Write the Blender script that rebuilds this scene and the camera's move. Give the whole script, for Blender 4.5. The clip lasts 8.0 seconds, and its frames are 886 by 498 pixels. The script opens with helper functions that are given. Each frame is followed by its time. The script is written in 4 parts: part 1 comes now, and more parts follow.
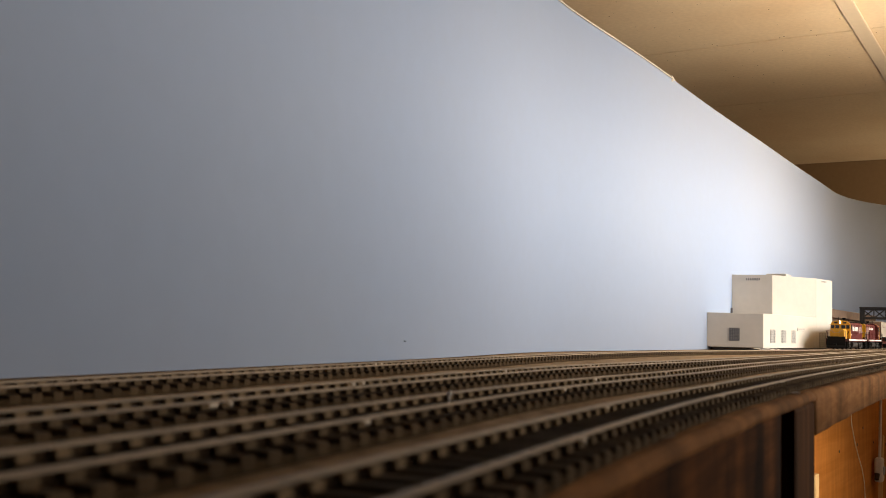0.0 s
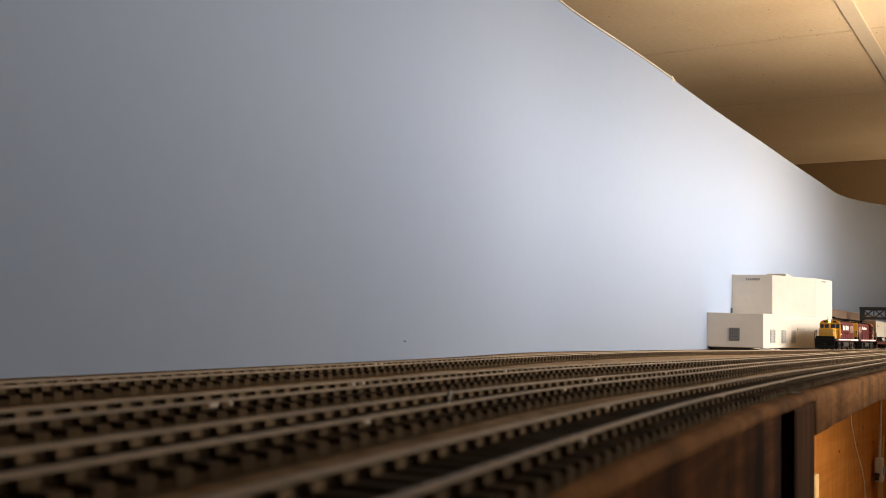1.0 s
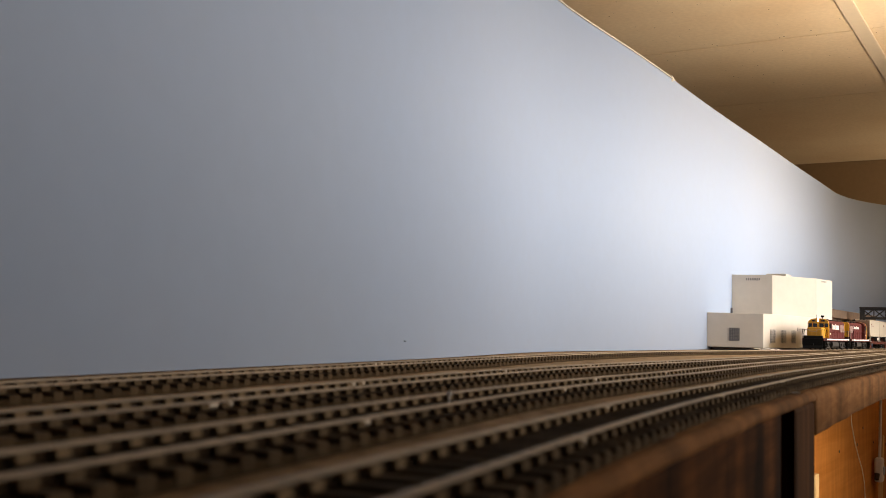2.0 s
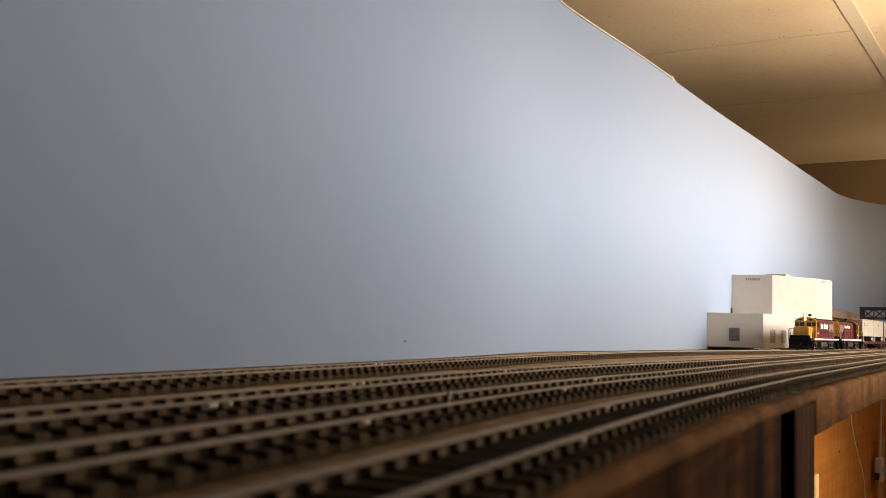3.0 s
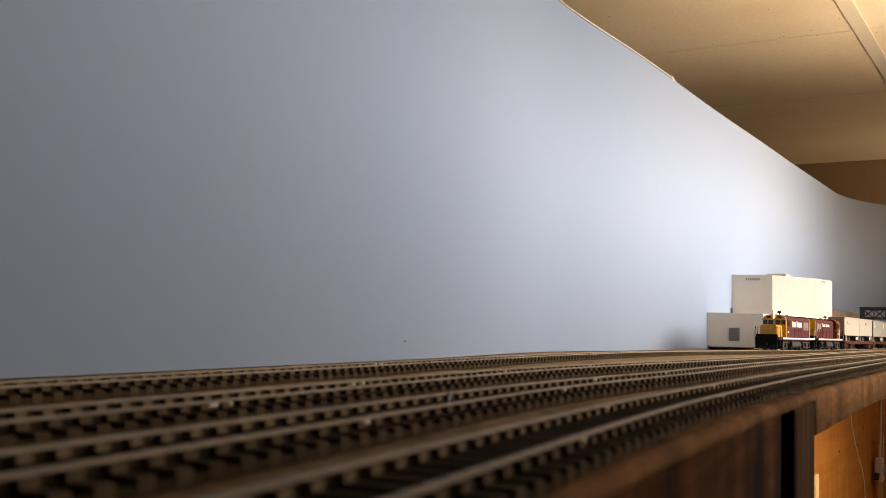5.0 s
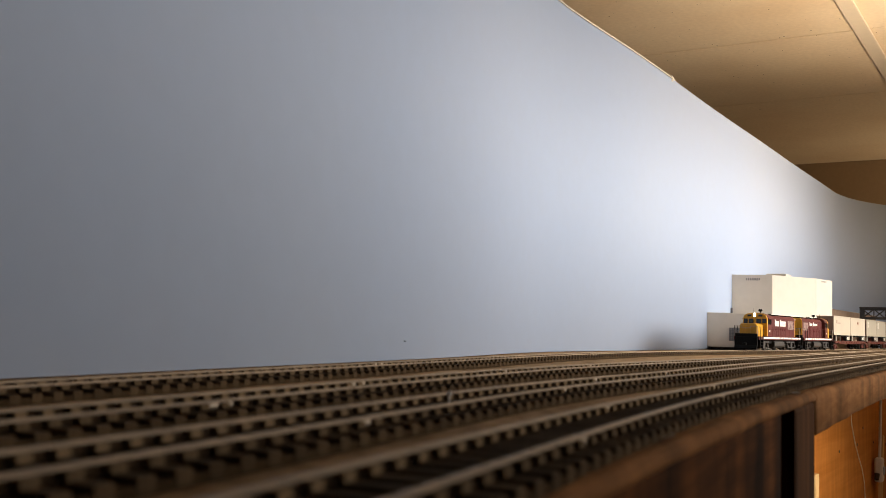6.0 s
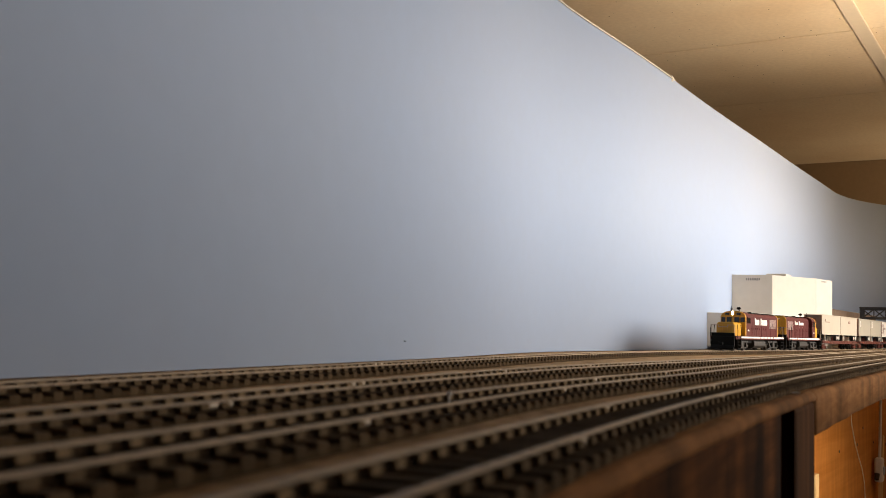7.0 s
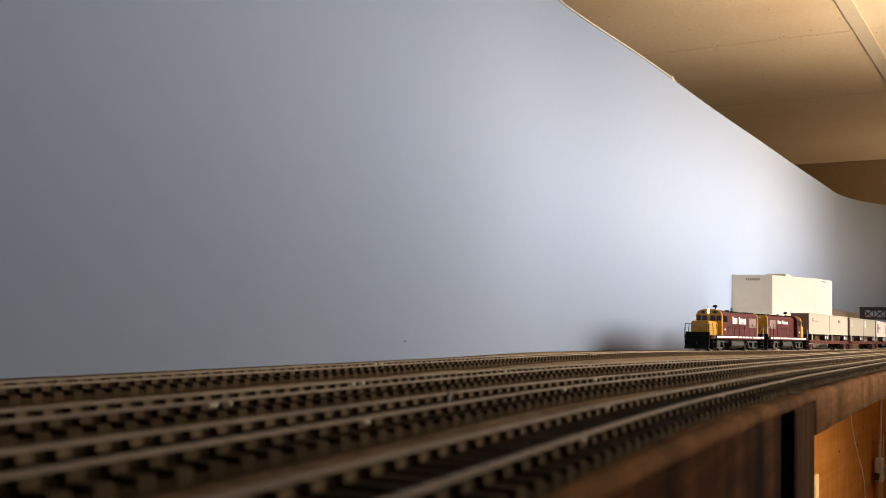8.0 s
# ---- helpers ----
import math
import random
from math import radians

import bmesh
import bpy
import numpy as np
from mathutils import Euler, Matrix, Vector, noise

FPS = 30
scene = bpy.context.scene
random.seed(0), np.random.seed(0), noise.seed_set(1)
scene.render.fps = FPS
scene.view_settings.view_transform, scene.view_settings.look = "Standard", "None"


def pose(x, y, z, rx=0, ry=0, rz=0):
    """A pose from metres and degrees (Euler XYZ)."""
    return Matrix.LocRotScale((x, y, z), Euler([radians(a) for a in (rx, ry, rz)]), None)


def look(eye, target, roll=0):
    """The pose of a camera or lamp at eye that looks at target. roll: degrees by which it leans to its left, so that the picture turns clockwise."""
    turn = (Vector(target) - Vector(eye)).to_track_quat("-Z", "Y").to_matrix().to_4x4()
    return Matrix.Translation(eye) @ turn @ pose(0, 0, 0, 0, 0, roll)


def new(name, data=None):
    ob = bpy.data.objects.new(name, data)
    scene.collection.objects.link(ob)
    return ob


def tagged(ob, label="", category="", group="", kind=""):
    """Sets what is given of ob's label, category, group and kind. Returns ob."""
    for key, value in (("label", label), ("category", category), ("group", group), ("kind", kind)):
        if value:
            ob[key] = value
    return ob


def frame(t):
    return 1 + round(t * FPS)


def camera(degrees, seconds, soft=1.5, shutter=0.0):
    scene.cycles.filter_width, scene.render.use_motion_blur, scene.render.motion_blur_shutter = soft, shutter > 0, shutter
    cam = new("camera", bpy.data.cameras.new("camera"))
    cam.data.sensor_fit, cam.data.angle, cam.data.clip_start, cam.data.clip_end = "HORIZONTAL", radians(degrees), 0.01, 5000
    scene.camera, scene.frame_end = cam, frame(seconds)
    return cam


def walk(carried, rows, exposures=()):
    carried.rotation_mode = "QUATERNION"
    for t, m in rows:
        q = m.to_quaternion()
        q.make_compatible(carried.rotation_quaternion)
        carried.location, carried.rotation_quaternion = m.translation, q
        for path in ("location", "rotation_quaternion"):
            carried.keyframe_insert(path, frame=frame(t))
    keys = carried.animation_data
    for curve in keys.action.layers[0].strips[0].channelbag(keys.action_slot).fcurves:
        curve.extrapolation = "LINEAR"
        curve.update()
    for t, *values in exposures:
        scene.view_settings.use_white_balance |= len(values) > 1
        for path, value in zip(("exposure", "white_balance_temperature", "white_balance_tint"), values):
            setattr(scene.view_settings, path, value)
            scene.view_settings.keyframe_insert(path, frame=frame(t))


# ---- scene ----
cam = camera(2 * math.degrees(math.atan(784 / 1800)), 8.0, soft=0.8)
EYE = (0.0, 0.0, 0.023)
YAW, TILT = radians(68.55), math.atan2(140.8, 1800)
AIM = (math.sin(YAW) * math.cos(TILT), math.cos(YAW) * math.cos(TILT), 0.023 + math.sin(TILT))
HELD = look(EYE, AIM, 1.5)
walk(cam, [(0.0, HELD), (8.0, HELD)])
cam.data.dof.use_dof = True
cam.data.dof.focus_distance = 1.3
cam.data.dof.aperture_fstop = 30

# ---- world and lamps ----
world = bpy.data.worlds.new("room_dark")
scene.world = world
world.use_nodes = True
world.node_tree.nodes["Background"].inputs[0].default_value = (1.0, 0.8, 0.6, 1)
world.node_tree.nodes["Background"].inputs[1].default_value = 0.02


def area_lamp(name, eye, target, sx, sy, watts, colour, spread=180):
    data = bpy.data.lights.new(name, "AREA")
    data.shape, data.size, data.size_y, data.energy, data.color, data.spread = "RECTANGLE", sx, sy, watts, colour, radians(spread)
    ob = new(name, data)
    ob.matrix_world = look(eye, target)
    return ob


CEIL = 0.733
# added lamps, no fixture known: frontal key, ceiling uplight for bounce, far-end fill
area_lamp("added_aisle_key", (1.66, -1.28, 0.40), (1.56, 0.20, -0.34), 1.5, 0.5, 20, (1.0, 0.905, 0.80), 99)
area_lamp("added_ceiling_bounce", (1.95, -0.80, -0.10), (2.05, -0.42, 0.73), 0.45, 0.45, 8, (1.0, 0.75, 0.49), 90)
area_lamp("added_far_fill", (3.80, -1.40, 0.10), (3.90, -0.9, 0.70), 0.5, 0.5, 7, (1.0, 0.74, 0.45), 140)
scene.view_settings.exposure = 0.0


# ---- materials ----
def material(name, base, rough=0.6, metal=0.0, vary=0.15, scale=40.0, bump=0.1, bscale=None, dirt=None, dirt_scale=6.0, dirt_amount=0.5, each=0.0, stretch=None, spec=0.5):
    """Two scales of variation: a broad one towards dirt, a fine one in lightness, with relief."""
    m = bpy.data.materials.new(name)
    m.use_nodes = True
    nt = m.node_tree
    n, li = nt.nodes, nt.links
    b = n["Principled BSDF"]
    b.inputs["Roughness"].default_value = rough
    b.inputs["Metallic"].default_value = metal
    b.inputs["Specular IOR Level"].default_value = spec
    co = n.new("ShaderNodeTexCoord")
    src = co.outputs["Object"]
    if stretch:
        mp = n.new("ShaderNodeMapping")
        mp.inputs["Scale"].default_value = stretch
        li.new(src, mp.inputs["Vector"])
        src = mp.outputs["Vector"]
    fine = n.new("ShaderNodeTexNoise")
    fine.inputs["Scale"].default_value = scale
    fine.inputs["Detail"].default_value = 6
    li.new(src, fine.inputs["Vector"])
    broad = n.new("ShaderNodeTexNoise")
    broad.inputs["Scale"].default_value = dirt_scale
    broad.inputs["Detail"].default_value = 4
    li.new(src, broad.inputs["Vector"])
    ramp = n.new("ShaderNodeMapRange")
    ramp.inputs[1].default_value, ramp.inputs[2].default_value = 0.3, 0.7
    ramp.inputs[3].default_value, ramp.inputs[4].default_value = 1 - vary, 1 + vary
    li.new(fine.outputs["Fac"], ramp.inputs[0])
    mix = n.new("ShaderNodeMix")
    mix.data_type = "RGBA"
    mix.inputs["A"].default_value = (*base, 1)
    mix.inputs["B"].default_value = (*(dirt or base), 1)
    dr = n.new("ShaderNodeMapRange")
    dr.inputs[1].default_value, dr.inputs[2].default_value = 0.42, 0.68
    dr.inputs[4].default_value = dirt_amount if dirt else 0.0
    li.new(broad.outputs["Fac"], dr.inputs[0])
    li.new(dr.outputs[0], mix.inputs["Factor"])
    hsv = n.new("ShaderNodeHueSaturation")
    li.new(mix.outputs["Result"], hsv.inputs["Color"])
    if each:
        info = n.new("ShaderNodeObjectInfo")
        er = n.new("ShaderNodeMapRange")
        er.inputs[3].default_value, er.inputs[4].default_value = 1 - each, 1 + each
        li.new(info.outputs["Random"], er.inputs[0])
        mul = n.new("ShaderNodeMath")
        mul.operation = "MULTIPLY"
        li.new(er.outputs[0], mul.inputs[0])
        li.new(ramp.outputs[0], mul.inputs[1])
        li.new(mul.outputs[0], hsv.inputs["Value"])
    else:
        li.new(ramp.outputs[0], hsv.inputs["Value"])
    li.new(hsv.outputs["Color"], b.inputs["Base Color"])
    rr = n.new("ShaderNodeMapRange")
    rr.inputs[3].default_value, rr.inputs[4].default_value = max(0.05, rough - 0.12), min(1.0, rough + 0.12)
    li.new(fine.outputs["Fac"], rr.inputs[0])
    li.new(rr.outputs[0], b.inputs["Roughness"])
    if bump:
        bm_ = n.new("ShaderNodeBump")
        bm_.inputs["Strength"].default_value = bump
        bm_.inputs["Distance"].default_value = 0.001
        if bscale:
            f2 = n.new("ShaderNodeTexNoise")
            f2.inputs["Scale"].default_value = bscale
            f2.inputs["Detail"].default_value = 5
            li.new(src, f2.inputs["Vector"])
            li.new(f2.outputs["Fac"], bm_.inputs["Height"])
        else:
            li.new(fine.outputs["Fac"], bm_.inputs["Height"])
        li.new(bm_.outputs["Normal"], b.inputs["Normal"])
    return m


def glowing(name, colour, strength):
    m = bpy.data.materials.new(name)
    m.use_nodes = True
    b = m.node_tree.nodes["Principled BSDF"]
    b.inputs["Base Color"].default_value = (*colour, 1)
    b.inputs["Emission Color"].default_value = (*colour, 1)
    b.inputs["Emission Strength"].default_value = strength
    return m


def wood(name, light, dark, axis="x", ring=300.0, rough=0.6, stain=(0.45, 1.4), run=10.0):
    """Sawn timber with grain along one axis of the object."""
    m = bpy.data.materials.new(name)
    m.use_nodes = True
    nt = m.node_tree
    n, li = nt.nodes, nt.links
    b = n["Principled BSDF"]
    co = n.new("ShaderNodeTexCoord")
    mp = n.new("ShaderNodeMapping")
    mp.inputs["Scale"].default_value = {"x": (run, ring, ring), "y": (ring, run, ring), "z": (ring, ring, run)}[axis]
    li.new(co.outputs["Object"], mp.inputs["Vector"])
    g1 = n.new("ShaderNodeTexNoise")
    g1.inputs["Scale"].default_value, g1.inputs["Detail"].default_value, g1.inputs["Distortion"].default_value = 1.0, 8, 0.6
    li.new(mp.outputs["Vector"], g1.inputs["Vector"])
    g2 = n.new("ShaderNodeTexNoise")
    g2.inputs["Scale"].default_value, g2.inputs["Detail"].default_value = 34.0, 5
    run_down = n.new("ShaderNodeMapping")
    run_down.inputs["Scale"].default_value = (1.0, 1.0, 0.22)
    li.new(co.outputs["Object"], run_down.inputs["Vector"])
    li.new(run_down.outputs["Vector"], g2.inputs["Vector"])
    cr = n.new("ShaderNodeValToRGB")
    cr.color_ramp.elements[0].position, cr.color_ramp.elements[0].color = 0.35, (*dark, 1)
    cr.color_ramp.elements[1].position, cr.color_ramp.elements[1].color = 0.62, (*light, 1)
    li.new(g1.outputs["Fac"], cr.inputs["Fac"])
    hsv = n.new("ShaderNodeHueSaturation")
    mr = n.new("ShaderNodeMapRange")
    mr.inputs[1].default_value, mr.inputs[2].default_value = 0.35, 0.65
    mr.inputs[3].default_value, mr.inputs[4].default_value = stain
    li.new(g2.outputs["Fac"], mr.inputs[0])
    li.new(mr.outputs[0], hsv.inputs["Value"])
    li.new(cr.outputs["Color"], hsv.inputs["Color"])
    li.new(hsv.outputs["Color"], b.inputs["Base Color"])
    b.inputs["Roughness"].default_value = rough
    b.inputs["Specular IOR Level"].default_value = 0.05
    bp = n.new("ShaderNodeBump")
    bp.inputs["Strength"].default_value, bp.inputs["Distance"].default_value = 0.35, 0.001
    li.new(g1.outputs["Fac"], bp.inputs["Height"])
    li.new(bp.outputs["Normal"], b.inputs["Normal"])
    return m


PAINT_BLUE = material("blue_backdrop_paint", (0.392, 0.488, 0.668), 0.8, vary=0.015, scale=60, bump=0.03, bscale=300, dirt=(0.42, 0.498, 0.635), dirt_scale=2.2, dirt_amount=0.5)
TILE = material("ceiling_tile_board", (0.82, 0.70, 0.53), 0.9, vary=0.05, scale=90, bump=0.25, bscale=260, dirt=(0.70, 0.55, 0.38), dirt_scale=3.0, dirt_amount=0.6)
GRIDMETAL = material("ceiling_grid_enamel", (0.72, 0.64, 0.52), 0.6, vary=0.03, scale=60, bump=0.02)
GROUND = material("earth_painted_bench_top", (0.30, 0.200, 0.112), 0.9, spec=0.03, vary=0.35, scale=160, bump=0.5, bscale=420, dirt=(0.40, 0.285, 0.170), dirt_scale=22, dirt_amount=0.8)
TIE = material("brown_tie_plastic", (0.060, 0.040, 0.022), 0.9, spec=0.05, vary=0.3, scale=300, bump=0.2, each=0.25, dirt=(0.085, 0.057, 0.033), dirt_scale=18, dirt_amount=0.7)
CHAIR = material("dusty_rail_chair", (0.145, 0.102, 0.060), 0.9, spec=0.05, vary=0.35, scale=260, bump=0.2, dirt=(0.085, 0.058, 0.034), dirt_scale=20, dirt_amount=0.8)
# web coloured dark to stand for the shadow under the rail head
RAIL = material("shade_dark_rail_web", (0.030, 0.018, 0.009), 0.8, spec=0.05, vary=0.25, scale=120, bump=0.15, dirt=(0.045, 0.028, 0.015), dirt_scale=14, dirt_amount=0.7)
RAILTOP = material("dusty_rail_head", (0.27, 0.198, 0.128), 0.55, metal=0.1, vary=0.2, scale=150, bump=0.05, dirt=(0.15, 0.108, 0.07), dirt_scale=11, dirt_amount=0.8)
INFILL = material("dark_track_bed", (0.048, 0.031, 0.016), 0.95, spec=0.02, vary=0.35, scale=200, bump=0.6, bscale=600, dirt=(0.065, 0.043, 0.024), dirt_scale=30, dirt_amount=0.6)
# pale base colour puts a glint on the metal joiners
JOINER = material("painted_glint_joiner", (0.46, 0.385, 0.30), 0.45, metal=0.3, vary=0.15, scale=200, bump=0.1)
# for unseen walls, dark so that they return little light
UNSEENWALL = material("unseen_dark_brown_wall", (0.16, 0.105, 0.062), 0.7, vary=0.15, scale=30, bump=0.1)
WALLPAINT = material("cream_room_wall", (0.40, 0.30, 0.20), 0.85, vary=0.04, scale=60, bump=0.1)
FLOORMAT = material("brown_room_floor", (0.17, 0.115, 0.07), 0.7, vary=0.2, scale=15, bump=0.1)
PLYEDGE = wood("weathered_bench_edge", (0.21, 0.098, 0.036), (0.155, 0.068, 0.023), "x", 260, 0.8, (0.5, 1.3))
# stained board whose dark colour also carries the shade on its face
BOARD = wood("shade_dark_bench_board", (0.068, 0.0245, 0.0062), (0.040, 0.0138, 0.0033), "x", 220, 0.9, (0.2, 1.7))
POSTWOOD = wood("old_bench_post", (0.060, 0.024, 0.0072), (0.037, 0.0145, 0.0043), "z", 240, 0.85, (0.4, 1.4))
PANELWOOD = wood("orange_pine_panel", (0.50, 0.180, 0.034), (0.42, 0.142, 0.023), "x", 40, 0.6, (0.88, 1.1), 2.0)
PALEWOOD = wood("pale_pine_stud", (0.70, 0.46, 0.20), (0.58, 0.35, 0.14), "z", 150, 0.6, (0.85, 1.1))
SCREW = material("black_drywall_screw", (0.02, 0.018, 0.016), 0.4, metal=0.5, vary=0.1)
CORD = material("ivory_plastic_cord", (0.72, 0.64, 0.50), 0.45, vary=0.06, scale=80, bump=0.03)
CARD = material("white_card_board", (0.56, 0.53, 0.48), 0.85, vary=0.03, scale=70, bump=0.08, dirt=(0.51, 0.475, 0.42), dirt_scale=12, dirt_amount=0.5)
CARDGREY = material("grey_printed_window", (0.20, 0.20, 0.20), 0.6, vary=0.15, scale=200, bump=0.05)
CARDPALE = material("pale_grey_printed_window", (0.36, 0.355, 0.335), 0.6, vary=0.12, scale=200, bump=0.05)
# window bars, and painted shade behind and under the card building
CARDLINE = material("dark_grey_print_and_shade", (0.11, 0.11, 0.12), 0.7, vary=0.1)
MAROON = material("maroon_satin_enamel", (0.088, 0.0145, 0.0135), 0.6, spec=0.22, vary=0.12, scale=180, bump=0.04, dirt=(0.066, 0.016, 0.014), dirt_scale=20, dirt_amount=0.6)
YELLOW = material("yellow_satin_enamel", (0.58, 0.30, 0.009), 0.42, vary=0.08, scale=160, bump=0.03, dirt=(0.48, 0.24, 0.01), dirt_scale=25, dirt_amount=0.5)
BLACK = material("black_chassis_plastic", (0.006, 0.0055, 0.005), 0.75, spec=0.15, vary=0.3, scale=220, bump=0.1)
DARKGREY = material("dark_grey_chassis_plastic", (0.022, 0.019, 0.016), 0.6, vary=0.25, scale=120, bump=0.1)
WHEELSTEEL = material("blackened_wheel_steel", (0.060, 0.050, 0.042), 0.5, metal=0.4, vary=0.2, scale=200, bump=0.05)
WHITE = material("white_lettering", (0.82, 0.80, 0.76), 0.5, vary=0.03, scale=200, bump=0.0)
GREYPANEL = material("grey_maroon_louvre", (0.30, 0.215, 0.20), 0.5, vary=0.12, scale=260, bump=0.1)
GLASS = material("dark_cab_glass", (0.012, 0.012, 0.013), 0.12, vary=0.1, bump=0.0)
WIRE = material("grey_handrail_wire", (0.30, 0.25, 0.21), 0.5, metal=0.2, vary=0.1, bump=0.0)
LAMP_ON = glowing("warm_headlight", (1.0, 0.80, 0.48), 9.0)
FLATRED = material("oxide_red_flatcar", (0.088, 0.022, 0.014), 0.75, spec=0.2, vary=0.25, scale=120, bump=0.1, dirt=(0.070, 0.026, 0.018), dirt_scale=25, dirt_amount=0.7)
TRAILER = material("cream_grey_trailer_paint", (0.44, 0.395, 0.32), 0.5, vary=0.05, scale=120, bump=0.04, dirt=(0.39, 0.34, 0.265), dirt_scale=18, dirt_amount=0.6)
TRAILERGREY = material("pale_grey_trailer_paint", (0.34, 0.31, 0.25), 0.5, vary=0.05, scale=120, bump=0.04, dirt=(0.30, 0.27, 0.21), dirt_scale=18, dirt_amount=0.6)
TRAILERWHITE = material("white_trailer_paint", (0.60, 0.57, 0.52), 0.5, vary=0.05, scale=120, bump=0.04, dirt=(0.66, 0.62, 0.55), dirt_scale=18, dirt_amount=0.6)
TRAILEREND = material("brown_trailer_front", (0.17, 0.11, 0.085), 0.5, vary=0.12, scale=120, bump=0.05)
REDMARK = material("red_printed_mark", (0.21, 0.075, 0.055), 0.5, vary=0.1, bump=0.0)
RUBBER = material("black_rubber_tyre", (0.02, 0.019, 0.018), 0.8, vary=0.2, scale=300, bump=0.1)
CLAY = material("pale_wheel_hub", (0.60, 0.56, 0.48), 0.5, vary=0.1, bump=0.0)
GANTRY = material("black_girder_plastic", (0.022, 0.021, 0.022), 0.5, vary=0.2, scale=200, bump=0.05)
BROWNDECK = material("brown_raised_deck", (0.20, 0.14, 0.10), 0.75, vary=0.2, scale=60, bump=0.2, dirt=(0.15, 0.10, 0.07), dirt_scale=8, dirt_amount=0.6)
DOT = material("dark_tile_hole", (0.10, 0.07, 0.045), 0.9, vary=0.2, bump=0.0)


# ---- mesh helpers ----
def finish(bm, name, mat, smooth=False):
    bmesh.ops.recalc_face_normals(bm, faces=bm.faces)
    me = bpy.data.meshes.new(name)
    bm.to_mesh(me)
    bm.free()
    for p_ in me.polygons:
        p_.use_smooth = smooth
    for x in (mat if isinstance(mat, (list, tuple)) else [mat]):
        me.materials.append(x)
    return me


def part(name, bm, mat, parent=None, label="", smooth=False, m=None):
    ob = new(name, finish(bm, name, mat, smooth))
    if parent is not None:
        ob.parent = parent
    if m is not None:
        ob.matrix_basis = m
    if label:
        tagged(ob, label)
    return ob


def thing(name, label, category, m=None, group="", kind=""):
    ob = new(name)
    ob.empty_display_size = 0.01
    if m is not None:
        ob.matrix_basis = m
    return tagged(ob, label, category, group, kind)


def box(bm, x0, x1, y0, y1, z0, z1, bevel=0.0, m=None, mat=0):
    r = bmesh.ops.create_cube(bm, size=1.0)
    vs = r["verts"]
    for v in vs:
        v.co = Vector(((x0 + x1) / 2 + v.co.x * (x1 - x0), (y0 + y1) / 2 + v.co.y * (y1 - y0), (z0 + z1) / 2 + v.co.z * (z1 - z0)))
        if m is not None:
            v.co = m @ v.co
    fs = list({f for v in vs for f in v.link_faces})
    for f in fs:
        f.material_index = mat
    if bevel:
        es = list({e for v in vs for e in v.link_edges})
        bmesh.ops.bevel(bm, geom=es, offset=bevel, segments=2, affect="EDGES", profile=0.5)
    return bm


def cyl(bm, p0, p1, r0, r1=None, n=12):
    p0, p1 = Vector(p0), Vector(p1)
    d = p1 - p0
    mm = Matrix.Translation((p0 + p1) / 2) @ d.to_track_quat("Z", "Y").to_matrix().to_4x4()
    bmesh.ops.create_cone(bm, cap_ends=True, segments=n, radius1=r0, radius2=r0 if r1 is None else r1, depth=d.length, matrix=mm)
    return bm


def rod(bm, pts, r, n=6):
    for a, b_ in zip(pts[:-1], pts[1:]):
        cyl(bm, a, b_, r, n=n)
        bmesh.ops.create_icosphere(bm, subdivisions=1, radius=r * 1.02, matrix=Matrix.Translation(b_))
    return bm


def extrude_profile(bm, prof, x0, x1, axis="x", mat=0, bevel=0.0):
    """A closed outline (pairs) carried from x0 to x1 along an axis."""
    def at(u, v, w):
        return {"x": (w, u, v), "y": (u, w, v), "z": (u, v, w)}[axis]
    a = [bm.verts.new(at(u, v, x0)) for u, v in prof]
    b_ = [bm.verts.new(at(u, v, x1)) for u, v in prof]
    fs = [bm.faces.new(a[::-1]), bm.faces.new(b_)]
    k = len(prof)
    for i in range(k):
        fs.append(bm.faces.new((a[i], a[(i + 1) % k], b_[(i + 1) % k], b_[i])))
    for f in fs:
        f.material_index = mat
    if bevel:
        es = list({e for f in fs for e in f.edges})
        bmesh.ops.bevel(bm, geom=es, offset=bevel, segments=2, affect="EDGES", profile=0.5)
    return bm


# ---- plan ----
def spline(points):
    """A smooth line y(x) through a few points of the plan, straight on beyond its ends."""
    xs, ys = np.array([p_[0] for p_ in points], float), np.array([p_[1] for p_ in points], float)
    k = len(xs)
    h = np.diff(xs)
    A, b_ = np.zeros((k, k)), np.zeros(k)
    A[0, 0] = A[-1, -1] = 1
    for i in range(1, k - 1):
        A[i, i - 1], A[i, i], A[i, i + 1] = h[i - 1], 2 * (h[i - 1] + h[i]), h[i]
        b_[i] = 3 * ((ys[i + 1] - ys[i]) / h[i] - (ys[i] - ys[i - 1]) / h[i - 1])
    c = np.linalg.solve(A, b_)

    def f(x):
        i = int(np.clip(np.searchsorted(xs, x) - 1, 0, k - 2))
        x2 = min(max(x, xs[0]), xs[-1])
        t = x2 - xs[i]
        B = (ys[i + 1] - ys[i]) / h[i] - h[i] * (2 * c[i] + c[i + 1]) / 3
        y = ys[i] + B * t + c[i] * t * t + (c[i + 1] - c[i]) / (3 * h[i]) * t ** 3
        slope = B + 2 * c[i] * t + (c[i + 1] - c[i]) / h[i] * t * t
        return y + slope * (x - x2)
    return f


def sampled(f, x0, x1, step=0.004):
    """Points, directions and running lengths along a plan line."""
    xs = np.arange(x0, x1 + step, step)
    ys = np.array([f(x) for x in xs])
    d = np.gradient(ys, xs)
    s = np.concatenate([[0], np.cumsum(np.hypot(np.diff(xs), np.diff(ys)))])
    return xs, ys, d, s


